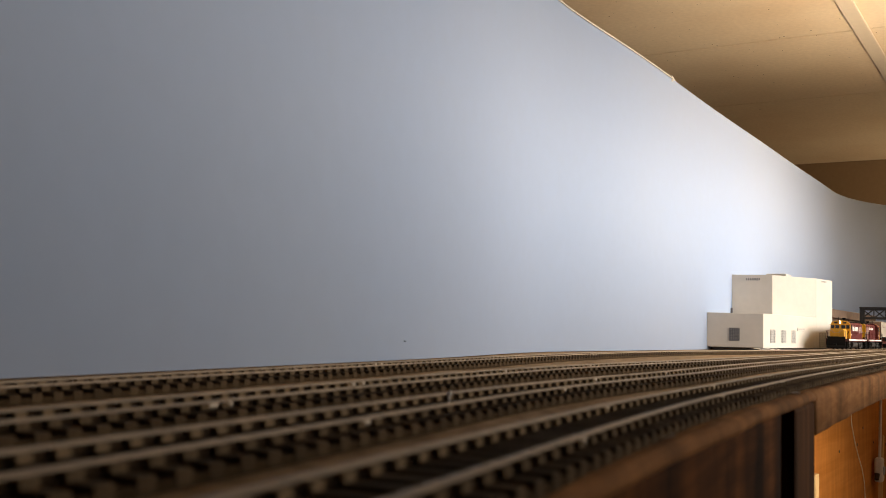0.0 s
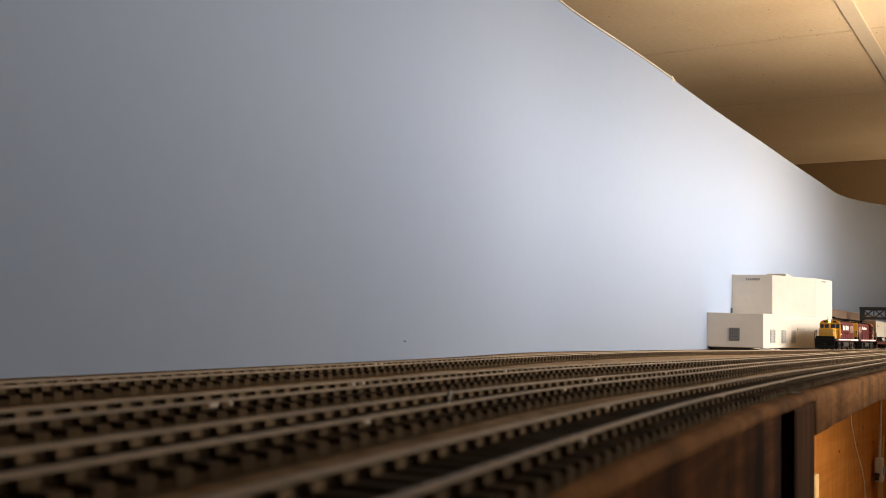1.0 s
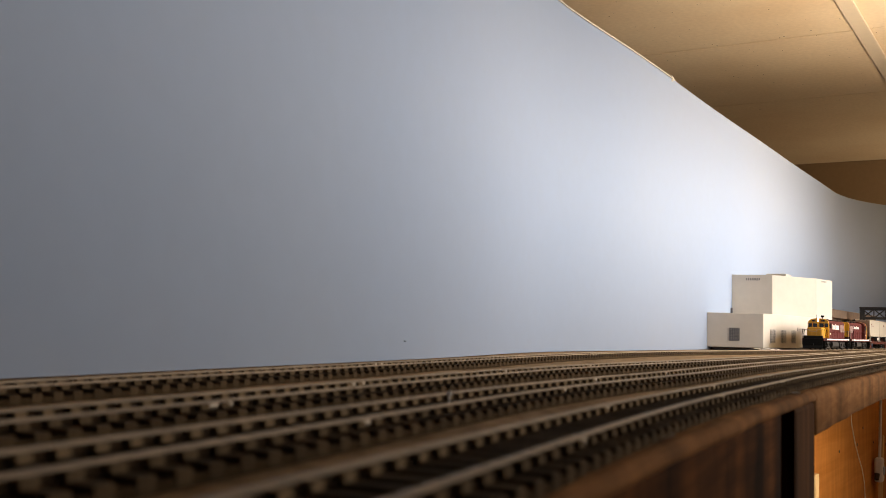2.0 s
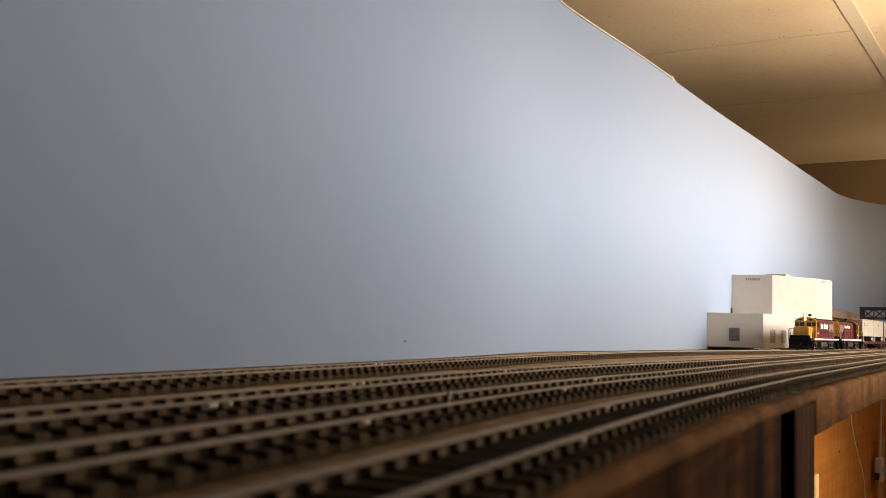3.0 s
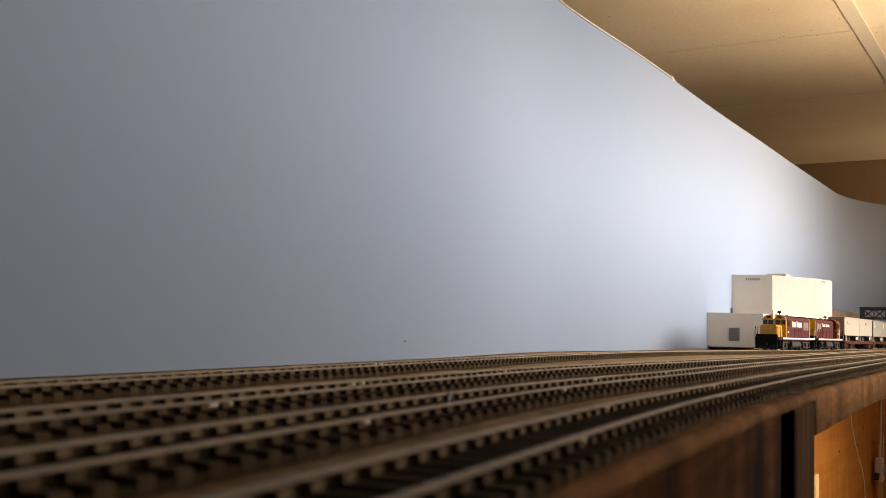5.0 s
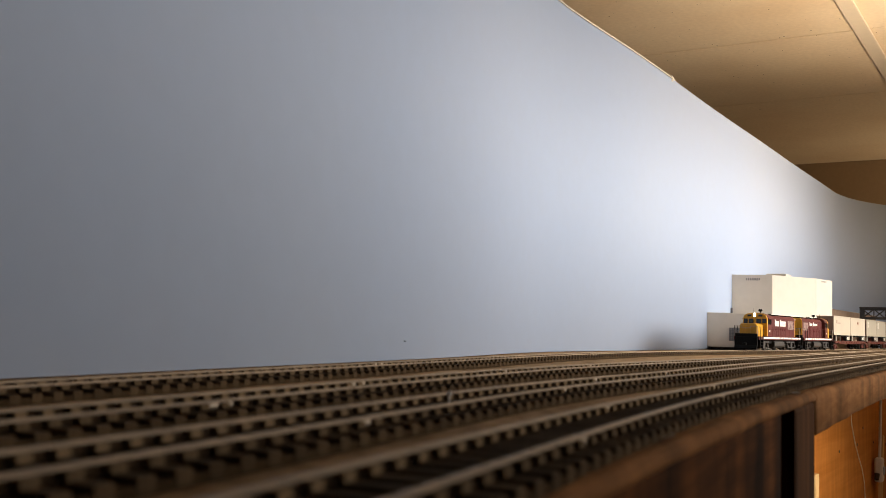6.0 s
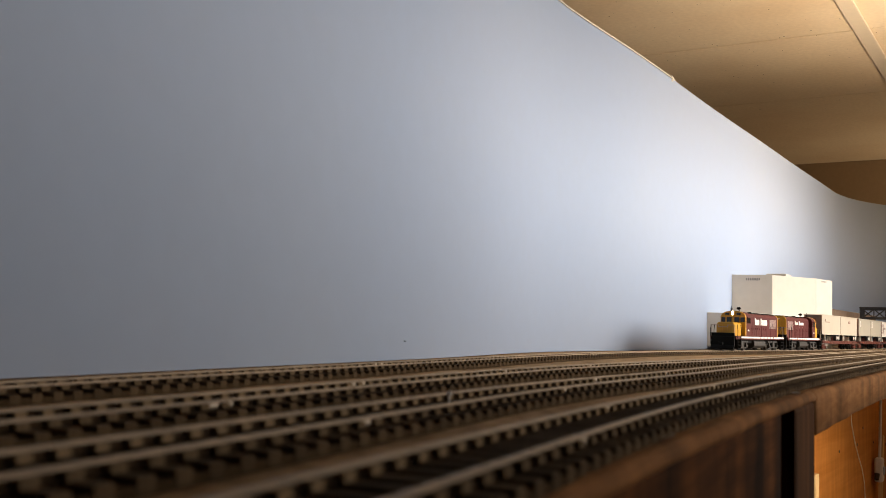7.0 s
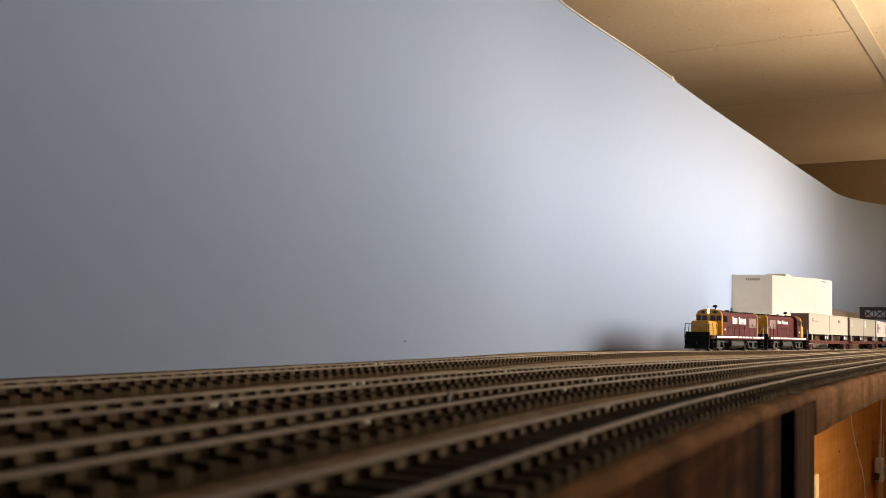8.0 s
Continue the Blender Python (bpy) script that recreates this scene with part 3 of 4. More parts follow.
# ---- model building ----
def card_building():
    """White card mock-up of a warehouse: low block, taller block, cut corner."""
    t = thing("card_building", "plain white card model warehouse with printed windows", "model building", pose(1.735, 0.2106, 0.005, 0, 0, TURN))
    # own axes: x along the backdrop, -y out from it
    hl, ht = 0.0563, 0.1280
    low = [(0.0, -0.003), (0.0223, -0.0892), (0.2840, -0.1221), (0.2840, -0.003)]
    tall = [(0.1508, -0.0032), (0.1682, -0.0699), (0.2842, -0.1217), (0.2842, -0.006)]
    right = [(0.2843, -0.006), (0.2843, -0.1219), (0.3758, -0.1335), (0.3758, -0.006)]

    def face(outline, i):
        """Axes of one wall of an outline: x along it, -y out of it, z up."""
        a, b_ = Vector((*outline[i], 0)), Vector((*outline[i + 1], 0))
        return Matrix.Translation(a) @ pose(0, 0, 0, 0, 0, math.degrees(math.atan2(b_.y - a.y, b_.x - a.x)))

    bm = bmesh.new()
    extrude_profile(bm, low, 0.0, hl, "z", bevel=0.0006)
    part("low_block", bm, CARD, t, "long low white block")
    bm = bmesh.new()
    extrude_profile(bm, tall, hl + 0.0004, ht, "z", bevel=0.0006)
    part("tall_block", bm, CARD, t, "tall white upper block")
    bm = bmesh.new()
    extrude_profile(bm, right, 0.0, ht + 0.0003, "z", bevel=0.0006)
    part("corner_block", bm, CARD, t, "white end block with a cut corner")
    bm = bmesh.new()
    box(bm, 0.205, 0.250, -0.085, -0.050, ht - 0.001, ht + 0.0045, bevel=0.001)
    part("roof_hatch", bm, CARD, t)

    def panel(name, m, x0, x1, z0, z1, mat, bars, nx, nz, label=""):
        bm = bmesh.new()
        box(bm, x0, x1, -0.0006, 0.001, z0, z1)
        wd = part(name, bm, mat, t, label, m=m)
        bm = bmesh.new()
        for i in range(1, nx):
            x = x0 + (x1 - x0) * i / nx
            box(bm, x - 0.0004, x + 0.0004, -0.0009, 0.0, z0, z1)
        for i in range(1, nz):
            z = z0 + (z1 - z0) * i / nz
            box(bm, x0, x1, -0.0009, 0.0, z - 0.00025, z + 0.00025)
        part("glazing_bar", bm, bars, wd)

    front, end, side = face(low, 1), face(low, 0), face(right, 1)
    for x0, x1 in ((0.0306, 0.0540), (0.0805, 0.1050), (0.1329, 0.1528)):
        panel("window", front, x0, x1, 0.0083, 0.0307, CARDPALE, CARDGREY, 4, 8, "pale grey printed window")
    panel("door", side, 0.0162, 0.0518, 0.0010, 0.0287, CARDPALE, CARD, 3, 7, "pale grey loading door")
    panel("window", end, 0.0349, 0.0519, 0.0102, 0.0320, CARDGREY, CARDLINE, 6, 9, "dark grey louvred window")
    bm = bmesh.new()
    box(bm, 0.1615, 0.1997, -0.0006, 0.0006, 0.0298, 0.0358)
    sg = part("sign", bm, CARDPALE, t, "pale grey sign board", m=front)
    bm = bmesh.new()
    box(bm, 0.1632, 0.1980, -0.0010, 0.0, 0.0306, 0.0350)
    part("sign_face", bm, CARD, sg)
    bm = bmesh.new()
    for k in range(6):
        box(bm, 0.1655 + k * 0.0053, 0.1692 + k * 0.0053, -0.0012, 0.0, 0.0318, 0.0338)
    part("sign_bars", bm, CARDPALE, sg)
    for i in range(7):
        bm = bmesh.new()
        x = 0.0250 + i * 0.0036
        box(bm, x - 0.0011, x + 0.0011, -0.0005, 0.001, 0.1180, 0.1222)
        part("vent_slot", bm, CARDGREY, t, m=face(tall, 0))
    for i in range(5):
        bm = bmesh.new()
        x = 0.030 + i * 0.0065
        box(bm, x - 0.0018, x + 0.0018, -0.0005, 0.001, 0.1225, 0.1255)
        part("vent_slot", bm, CARDPALE, t, m=side)
    # dark strips put where the gap behind the blocks lies in shade
    bm = bmesh.new()
    box(bm, -0.006, 0.27, -0.0029, -0.0002, 0.004, hl - 0.004)
    box(bm, 0.1435, 0.27, -0.0050, -0.0002, hl - 0.002, hl + 0.012)
    part("gap_shade_strip", bm, CARDLINE, t, "dark grey strip painted in for the shaded gap")
    # dark base also colours in the shadow beneath the raised block
    bm = bmesh.new()
    extrude_profile(bm, [(0.012, -0.006), (0.034, -0.080), (0.365, -0.122), (0.365, -0.006)], -0.005, -0.0002, "z")
    part("base", bm, CARDLINE, t)
    p_ = thing("paper_scrap", "crumpled white paper scrap beside the warehouse", "paper", pose(1.70, 0.112, 0.0018, 0, 0, -30))
    bm = bmesh.new()
    rnd = random.Random(3)
    bmesh.ops.create_grid(bm, x_segments=9, y_segments=5, size=0.5)
    for v in bm.verts:
        v.co = Vector((v.co.x * 0.055, v.co.y * 0.016, 0.001 + rnd.random() * 0.0024))
    sol = bmesh.ops.solidify(bm, geom=bm.faces[:], thickness=0.0003)
    part("sheet", bm, CARD, p_)


def raised_deck():
    t = thing("raised_deck", "brown raised upper roadbed against the backdrop", "raised deck")
    bm = bmesh.new()
    box(bm, 2.30, 3.02, 0.420, 0.455, 0.070, 0.089, bevel=0.001)
    part("deck_board", bm, BROWNDECK, t)
    for a in (2.36, 2.66, 2.96):
        bm = bmesh.new()
        box(bm, a - 0.008, a + 0.008, 0.428, 0.448, -0.0005, 0.070, bevel=0.001)
        part("riser", bm, BROWNDECK, t)
    bm = bmesh.new()
    box(bm, 2.30, 3.02, 0.432, 0.436, -0.0005, 0.0695)
    part("backing_board", bm, BROWNDECK, t)
    t.matrix_basis = pose(0, 0, 0, 0, 0, TURN)


def gantry():
    t = thing("signal_gantry", "black girder gantry standing over the tracks", "gantry", pose(2.6, -0.046, 0, 0, 0, TURN))
    # own axes: -y is the way the beam spans
    span = 0.275
    for y in (0.0, -span):
        bm = bmesh.new()
        box(bm, -0.0055, 0.0055, y - 0.0055, y + 0.0055, 0.0, 0.099, bevel=0.0008)
        box(bm, -0.008, 0.008, y - 0.008, y + 0.008, 0.0, 0.004, bevel=0.0008)
        part("post", bm, GANTRY, t)
    for z in (0.0945, 0.0735):
        bm = bmesh.new()
        for x in (-0.0045, 0.0045):
            box(bm, x - 0.0014, x + 0.0014, -span, 0.0, z - 0.0028, z + 0.0028, bevel=0.0004)
        part("chord", bm, GANTRY, t)
    bm = bmesh.new()
    n = 11
    for x in (-0.0045, 0.0045):
        for i in range(n):
            y0, y1 = -span * i / n, -span * (i + 1) / n
            cyl(bm, (x, y0, 0.0945), (x, y1, 0.0735), 0.0010, n=5)
            cyl(bm, (x, y0, 0.0735), (x, y1, 0.0945), 0.0010, n=5)
            cyl(bm, (x, y1, 0.0735), (x, y1, 0.0945), 0.0006, n=5)
    part("lattice", bm, GANTRY, t)
    bm = bmesh.new()
    box(bm, -0.009, 0.009, -span, 0.0055, 0.0966, 0.0995, bevel=0.0005)
    part("walkway", bm, GANTRY, t)


# ---- rolling stock: own axes x ahead, y to its left, z up from the rail head ----
def wheelset(parent, x, r=0.0055):
    bm = bmesh.new()
    for s_ in (-1, 1):
        y = s_ * 0.0079
        cyl(bm, (0, y - 0.0013 * s_, 0), (0, y + 0.0013 * s_, 0), r, n=20)
        cyl(bm, (0, y - 0.0018 * s_, 0), (0, y - 0.0012 * s_, 0), r + 0.0008, n=20)
        cyl(bm, (0, y + 0.0013 * s_, 0), (0, y + 0.0018 * s_, 0), r * 0.55, r * 0.45, n=12)
        for k in range(5):
            a = k * math.tau / 5
            cyl(bm, (r * 0.72 * math.cos(a), y + 0.0013 * s_, r * 0.72 * math.sin(a)), (r * 0.72 * math.cos(a), y + 0.0016 * s_, r * 0.72 * math.sin(a)), 0.0006, n=6)
    cyl(bm, (0, -0.0079, 0), (0, 0.0079, 0), 0.0012, n=8)
    ob = part("wheelset", bm, WHEELSTEEL, parent, "blackened steel wheelset")
    ob.matrix_basis = pose(x, 0, r)
    WHEELS.append((ob, x, r))
    return ob


WHEELS = []


def sideframes(parent, xc, wb, y, zt, mat, r, heavy):
    """Two cast side frames of a bogie, with axle boxes and springs."""
    for s_ in (-1, 1):
        bm = bmesh.new()
        h = 0.0022 if heavy else 0.0014
        L = wb / 2 + (0.006 if heavy else 0.003)
        y0, y1 = s_ * y - 0.0011, s_ * y + 0.0011
        box(bm, xc - L, xc + L, y0, y1, zt - h, zt, bevel=0.0004)
        for k in (-1, 1):
            x = xc + k * wb / 2
            box(bm, x - 0.0023, x + 0.0023, y0 - 0.0004, y1 + 0.0004, r - 0.0022, r + 0.0024, bevel=0.0005)
            cyl(bm, (x, s_ * y, r), (x, s_ * (y + 0.0022), r), 0.0015, n=10)
            box(bm, x - 0.0012, x + 0.0012, y0, y1, r, zt)
        box(bm, xc - 0.004, xc + 0.004, y0 - 0.0003, y1 + 0.0005, r - 0.0012, zt, bevel=0.0005)
        for k in (-1.6, 0, 1.6):
            cyl(bm, (xc + k * 0.0012, s_ * (y + 0.0009), r - 0.001), (xc + k * 0.0012, s_ * (y + 0.0009), zt - h), 0.0007, n=8)
        box(bm, xc - wb / 2, xc + wb / 2, y0, y1, r - 0.0026, r - 0.0012, bevel=0.0003)
        part("bogie_frame", bm, mat, parent)


def letters(bm, x0, x1, y, z0, z1, side, seed, tall_first=True):
    """Plain white bars in place of the painted words."""
    rnd = random.Random(seed)
    n, x = 0, x0
    step = (x1 - x0) / 11
    for i in range(11):
        if i == 4:
            continue
        top = z1 if i in (0, 5) else z0 + (z1 - z0) * 0.80
        xx = x1 - (i + 1) * step if side > 0 else x0 + i * step
        box(bm, xx + step * 0.12, xx + step * 0.86, y - 0.0002, y + 0.0002, z0, top)


def locomotive(label, lit):
    t = thing("diesel_locomotive", label, "model locomotive", group="locomotives of the train")
    HL = 0.0955  # half length of the deck
    deck_z = 0.0190
    # chassis and deck
    bm = bmesh.new()
    box(bm, -HL, HL, -0.0172, 0.0172, deck_z - 0.0044, deck_z, bevel=0.0004)
    part("deck", bm, MAROON, t)
    bm = bmesh.new()
    box(bm, -HL + 0.012, HL - 0.012, -0.0105, 0.0105, 0.0095, deck_z - 0.0043, bevel=0.001)
    part("underframe", bm, BLACK, t)
    for s_ in (-1, 1):
        bm = bmesh.new()
        y = s_ * 0.0174
        xs = [(-HL + 0.003, -0.050), (-0.046, -0.036), (-0.033, -0.023), (-0.020, -0.010), (-0.007, 0.003), (0.006, HL - 0.016)]
        for x0, x1 in xs:
            box(bm, x0, x1, y - 0.0003, y + 0.0003, deck_z - 0.0028, deck_z - 0.0006)
        part("sill_stripe", bm, WHITE, t, "white sill stripe in dashes")
    # long hood, with a bevelled roof
    bm = bmesh.new()
    x0, x1 = -HL + 0.010, 0.040
    prof = [(-0.0112, deck_z), (0.0112, deck_z), (0.0112, 0.0450), (0.0085, 0.0485), (-0.0085, 0.0485), (-0.0112, 0.0450)]
    extrude_profile(bm, prof, x0, x1, "x", bevel=0.0005)
    part("long_hood", bm, MAROON, t)
    bm = bmesh.new()
    extrude_profile(bm, [(-0.0114, deck_z + 0.0003), (0.0114, deck_z + 0.0003), (0.0114, 0.0451), (0.0086, 0.0487), (-0.0086, 0.0487), (-0.0114, 0.0451)], x0 - 0.0012, x0 + 0.0012, "x", bevel=0.0004)
    he = part("hood_end", bm, YELLOW, t, "yellow hood end")
    bm = bmesh.new()
    box(bm, x0 - 0.0016, x0 - 0.0010, -0.0035, 0.0035, 0.024, 0.041, bevel=0.0002)
    for y in (-0.008, 0.008):
        box(bm, x0 - 0.0016, x0 - 0.0010, y - 0.0015, y + 0.0015, 0.0425, 0.0445)
    part("end_door", bm, YELLOW, he)
    bm = bmesh.new()
    for y in (-0.0012, 0.0012):
        cyl(bm, (x0 - 0.0018, y, 0.0455), (x0 - 0.001, y, 0.0455), 0.0011, n=10)
    part("rear_lamp", bm, WHITE, he)
    # hood doors, screens and roof gear
    for s_ in (-1, 1):
        y = s_ * 0.0113
        for i in range(9):
            bm = bmesh.new()
            xa = -0.040 + i * 0.0083
            box(bm, xa + 0.0002, xa + 0.0081, y - 0.0003, y + 0.0001, deck_z + 0.002, 0.0375, bevel=0.0001)
            box(bm, xa + 0.0062, xa + 0.0068, y - 0.0006, y + 0.0006, 0.028, 0.030)
            part("hood_door", bm, MAROON, t)
        bm = bmesh.new()
        box(bm, -0.077, -0.050, y - 0.0004, y + 0.0004, 0.0300, 0.0420, bevel=0.0002)
        g_ = part("radiator_screen", bm, GREYPANEL, t, "greyish radiator screen")
        bm = bmesh.new()
        for i in range(8):
            box(bm, -0.0765, -0.0505, y - 0.0006, y + 0.0006, 0.0308 + i * 0.0014, 0.0310 + i * 0.0014)
        part("louvre", bm, MAROON, g_)
        bm = bmesh.new()
        letters(bm, -0.040, 0.010, y, 0.0340, 0.0432, s_, 1)
        part("lettering", bm, WHITE, t, "row of white painted letter bars")
        bm = bmesh.new()
        rod(bm, [(-0.048, s_ * 0.0122, 0.037), (-0.060, s_ * 0.0122, 0.037), (-0.064, s_ * 0.0122, 0.0315), (-0.082, s_ * 0.0122, 0.0315)], 0.0004)
        part("hood_grab_rail", bm, WIRE, t, "pale wire grab rail")
    for xa, L, w in ((-0.070, 0.026, 0.0068), (-0.020, 0.018, 0.0050), (0.012, 0.012, 0.0045)):
        bm = bmesh.new()
        box(bm, xa - L / 2, xa + L / 2, -w, w, 0.0483, 0.0503, bevel=0.0006)
        rf = part("roof_hatch", bm, BLACK, t)
    bm = bmesh.new()
    cyl(bm, (-0.002, 0, 0.0483), (-0.002, 0, 0.0515), 0.0022, 0.0026, 12)
    part("exhaust_stack", bm, BLACK, t)
    # cab
    bm = bmesh.new()
    cabp = [(-0.0165, deck_z + 0.0003), (0.0165, deck_z + 0.0003), (0.0165, 0.0435), (0.0148, 0.0474), (0.0110, 0.0498), (0.0055, 0.0509), (0.0, 0.0511), (-0.0055, 0.0509), (-0.0110, 0.0498), (-0.0148, 0.0474), (-0.0165, 0.0435)]
    extrude_profile(bm, cabp, 0.0402, 0.0585, "x", bevel=0.0005)
    cab = part("cab", bm, MAROON, t)
    bm = bmesh.new()
    cf = [(-0.0167, deck_z + 0.0004), (0.0167, deck_z + 0.0004), (0.0167, 0.0436), (0.0150, 0.0476), (0.0111, 0.0500), (0.0055, 0.0511), (0.0, 0.0513), (-0.0055, 0.0511), (-0.0111, 0.0500), (-0.0150, 0.0476), (-0.0167, 0.0436)]
    extrude_profile(bm, cf, 0.0575, 0.0608, "x", bevel=0.0004)
    part("cab_front", bm, YELLOW, cab, "yellow cab front")
    for y0, y1 in ((-0.0155, -0.0100), (-0.0085, -0.0018), (0.0018, 0.0085), (0.0100, 0.0155)):
        bm = bmesh.new()
        box(bm, 0.0604, 0.0611, y0, y1, 0.0370, 0.0432, bevel=0.0003)
        part("front_window", bm, GLASS, cab, "dark front window")
    for s_ in (-1, 1):
        for xa, xb in ((0.0425, 0.0485), (0.0500, 0.0560)):
            bm = bmesh.new()
            box(bm, xa, xb, s_ * 0.0165 - 0.0004, s_ * 0.0165 + 0.0004, 0.0355, 0.0425, bevel=0.0002)
            part("side_window", bm, GLASS, cab, "dark side window")
        bm = bmesh.new()
        box(bm, 0.041, 0.0575, s_ * 0.0165, s_ * 0.0185, 0.0430, 0.0438)
        part("window_awning", bm, MAROON, cab)
        bm = bmesh.new()
        box(bm, 0.0475, 0.0515, s_ * 0.0166 - 0.0003, s_ * 0.0166 + 0.0003, 0.0255, 0.0275)
        part("number_plate", bm, WHITE, cab, "small white plate bar")
        bm = bmesh.new()
        box(bm, 0.0605, 0.0614, s_ * 0.0075 - 0.0027, s_ * 0.0075 + 0.0027, 0.0462, 0.0488, bevel=0.0002)
        part("number_board", bm, GLASS, cab)
    bm = bmesh.new()
    box(bm, 0.0600, 0.0622, -0.0026, 0.0026, 0.0456, 0.0512, bevel=0.0006)
    hh = part("headlight_housing", bm, YELLOW, cab)
    for z in (0.0470, 0.0498):
        bm = bmesh.new()
        cyl(bm, (0.0620, 0, z), (0.0627, 0, z), 0.00135, n=12)
        part("headlight", bm, LAMP_ON if lit else GLASS, hh, "glowing warm headlight" if lit else "unlit headlight")
    # short hood
    bm = bmesh.new()
    sp = [(-0.0118, deck_z), (0.0118, deck_z), (0.0118, 0.0335), (0.0098, 0.0362), (-0.0098, 0.0362), (-0.0118, 0.0335)]
    extrude_profile(bm, sp, 0.0606, 0.0885, "x", bevel=0.0008)
    sh = part("short_hood", bm, YELLOW, t, "yellow short hood")
    for y0, y1 in ((-0.0095, -0.0036), (-0.0030, 0.0030), (0.0036, 0.0095)):
        bm = bmesh.new()
        box(bm, 0.0882, 0.0889, y0, y1, deck_z + 0.001, 0.0330, bevel=0.0003)
        part("hood_panel", bm, YELLOW, sh)
    # roof horn and aerial
    bm = bmesh.new()
    cyl(bm, (0.0490, 0.004, 0.0500), (0.0490, 0.004, 0.0545), 0.0006, n=6)
    for dx, dy in ((0.0045, 0.0022), (0.0050, 0.0), (-0.0045, -0.0018)):
        cyl(bm, (0.0490, 0.004 + dy, 0.0545), (0.0490 + dx, 0.004 + dy, 0.0548), 0.0005, 0.0017, 10)
    part("horn", bm, BLACK, t, "black three-trumpet horn")
    bm = bmesh.new()
    cyl(bm, (0.0560, -0.004, 0.0505), (0.0560, -0.004, 0.0575), 0.0003, n=5)
    part("aerial", bm, BLACK, t)
    # pilots, steps, couplers
    for e in (-1, 1):
        bm = bmesh.new()
        extrude_profile(bm, [(e * HL, deck_z), (e * (HL + 0.0018), deck_z - 0.001), (e * (HL + 0.0018), 0.0075), (e * (HL + 0.0055), 0.0030), (e * (HL + 0.0050), 0.0022), (e * (HL - 0.0005), 0.0070)], -0.0152, 0.0152, "y", bevel=0.0003)
        part("pilot", bm, BLACK, t, "black pilot with a plough")
        bm = bmesh.new()
        box(bm, e * HL - 0.0006, e * HL + 0.0012, -0.0150, 0.0150, deck_z - 0.002, 0.0228, bevel=0.0003)
        part("drop_step", bm, BLACK, t, "black folding step plate")
        for s_ in (-1, 1):
            bm = bmesh.new()
            for k in range(4):
                box(bm, e * (HL - 0.010) - 0.0050, e * (HL - 0.010) + 0.0050, s_ * 0.0150 - 0.0026, s_ * 0.0150 + 0.0026, 0.0030 + k * 0.0040, 0.0036 + k * 0.0040)
            for dx in (-0.0052, 0.0052):
                box(bm, e * (HL - 0.010) + dx - 0.0004, e * (HL - 0.010) + dx + 0.0004, s_ * 0.0150 - 0.0026, s_ * 0.0150 + 0.0026, 0.0028, deck_z - 0.001)
            part("step_well", bm, BLACK, t)
            # corner handrails
            bm = bmesh.new()
            for xx in (HL - 0.0155, HL - 0.003):
                rod(bm, [(e * xx, s_ * 0.0176, 0.008), (e * xx, s_ * 0.0180, 0.0255), (e * xx, s_ * 0.0172, 0.0330)], 0.00038)
            part("corner_handrail", bm, BLACK, t)
        bm = bmesh.new()
        rod(bm, [(e * (HL + 0.0008), -0.0154, deck_z), (e * (HL + 0.0008), -0.0154, 0.0325), (e * (HL + 0.0008), -0.006, 0.0325), (e * (HL + 0.0008), -0.006, 0.0300), (e * (HL + 0.0008), 0.006, 0.0300), (e * (HL + 0.0008), 0.006, 0.0325), (e * (HL + 0.0008), 0.0154, 0.0325), (e * (HL + 0.0008), 0.0154, deck_z)], 0.00038)
        part("end_handrail", bm, WIRE, t, "pale wire end handrail")
        bm = bmesh.new()
        box(bm, e * (HL + 0.0045) - 0.0045, e * (HL + 0.0045) + 0.0045, -0.0014, 0.0014, 0.0078, 0.0102, bevel=0.0003)
        box(bm, e * (HL + 0.0085) - 0.0016, e * (HL + 0.0085) + 0.0016, -0.0024, 0.0024, 0.0072, 0.0108, bevel=0.0005)
        part("coupler", bm, BLACK, t)
    for s_ in (-1, 1):
        bm = bmesh.new()
        pts = [(x, s_ * 0.0172, deck_z + 0.0135) for x in np.linspace(-HL + 0.020, 0.038, 7)]
        rod(bm, [tuple(q) for q in pts], 0.00022)
        for q in pts:
            cyl(bm, (q[0], q[1], deck_z - 0.001), q, 0.00022, n=5)
        part("side_handrail", bm, MAROON, t, "maroon side handrail on stanchions")
    bm = bmesh.new()
    extrude_profile(bm, [(-0.0125, 0.0135), (-0.0145, 0.0115), (-0.0145, 0.0065), (-0.0110, 0.0036), (0.0110, 0.0036), (0.0145, 0.0065), (0.0145, 0.0115), (0.0125, 0.0135)], -0.024, 0.020, "x", bevel=0.0006)
    part("fuel_tank", bm, DARKGREY, t, "grey fuel tank")
    for s_ in (-1, 1):
        bm = bmesh.new()
        cyl(bm, (-0.021, s_ * 0.0125, 0.0150), (0.016, s_ * 0.0125, 0.0150), 0.0014, n=10)
        part("air_reservoir", bm, DARKGREY, t)
    for xc in (-0.0620, 0.0620):
        sideframes(t, xc, 0.0330, 0.0118, 0.0128, DARKGREY, 0.0058, True)
        for k in (-1, 1):
            wheelset(t, xc + k * 0.0165, 0.0058)
    return t


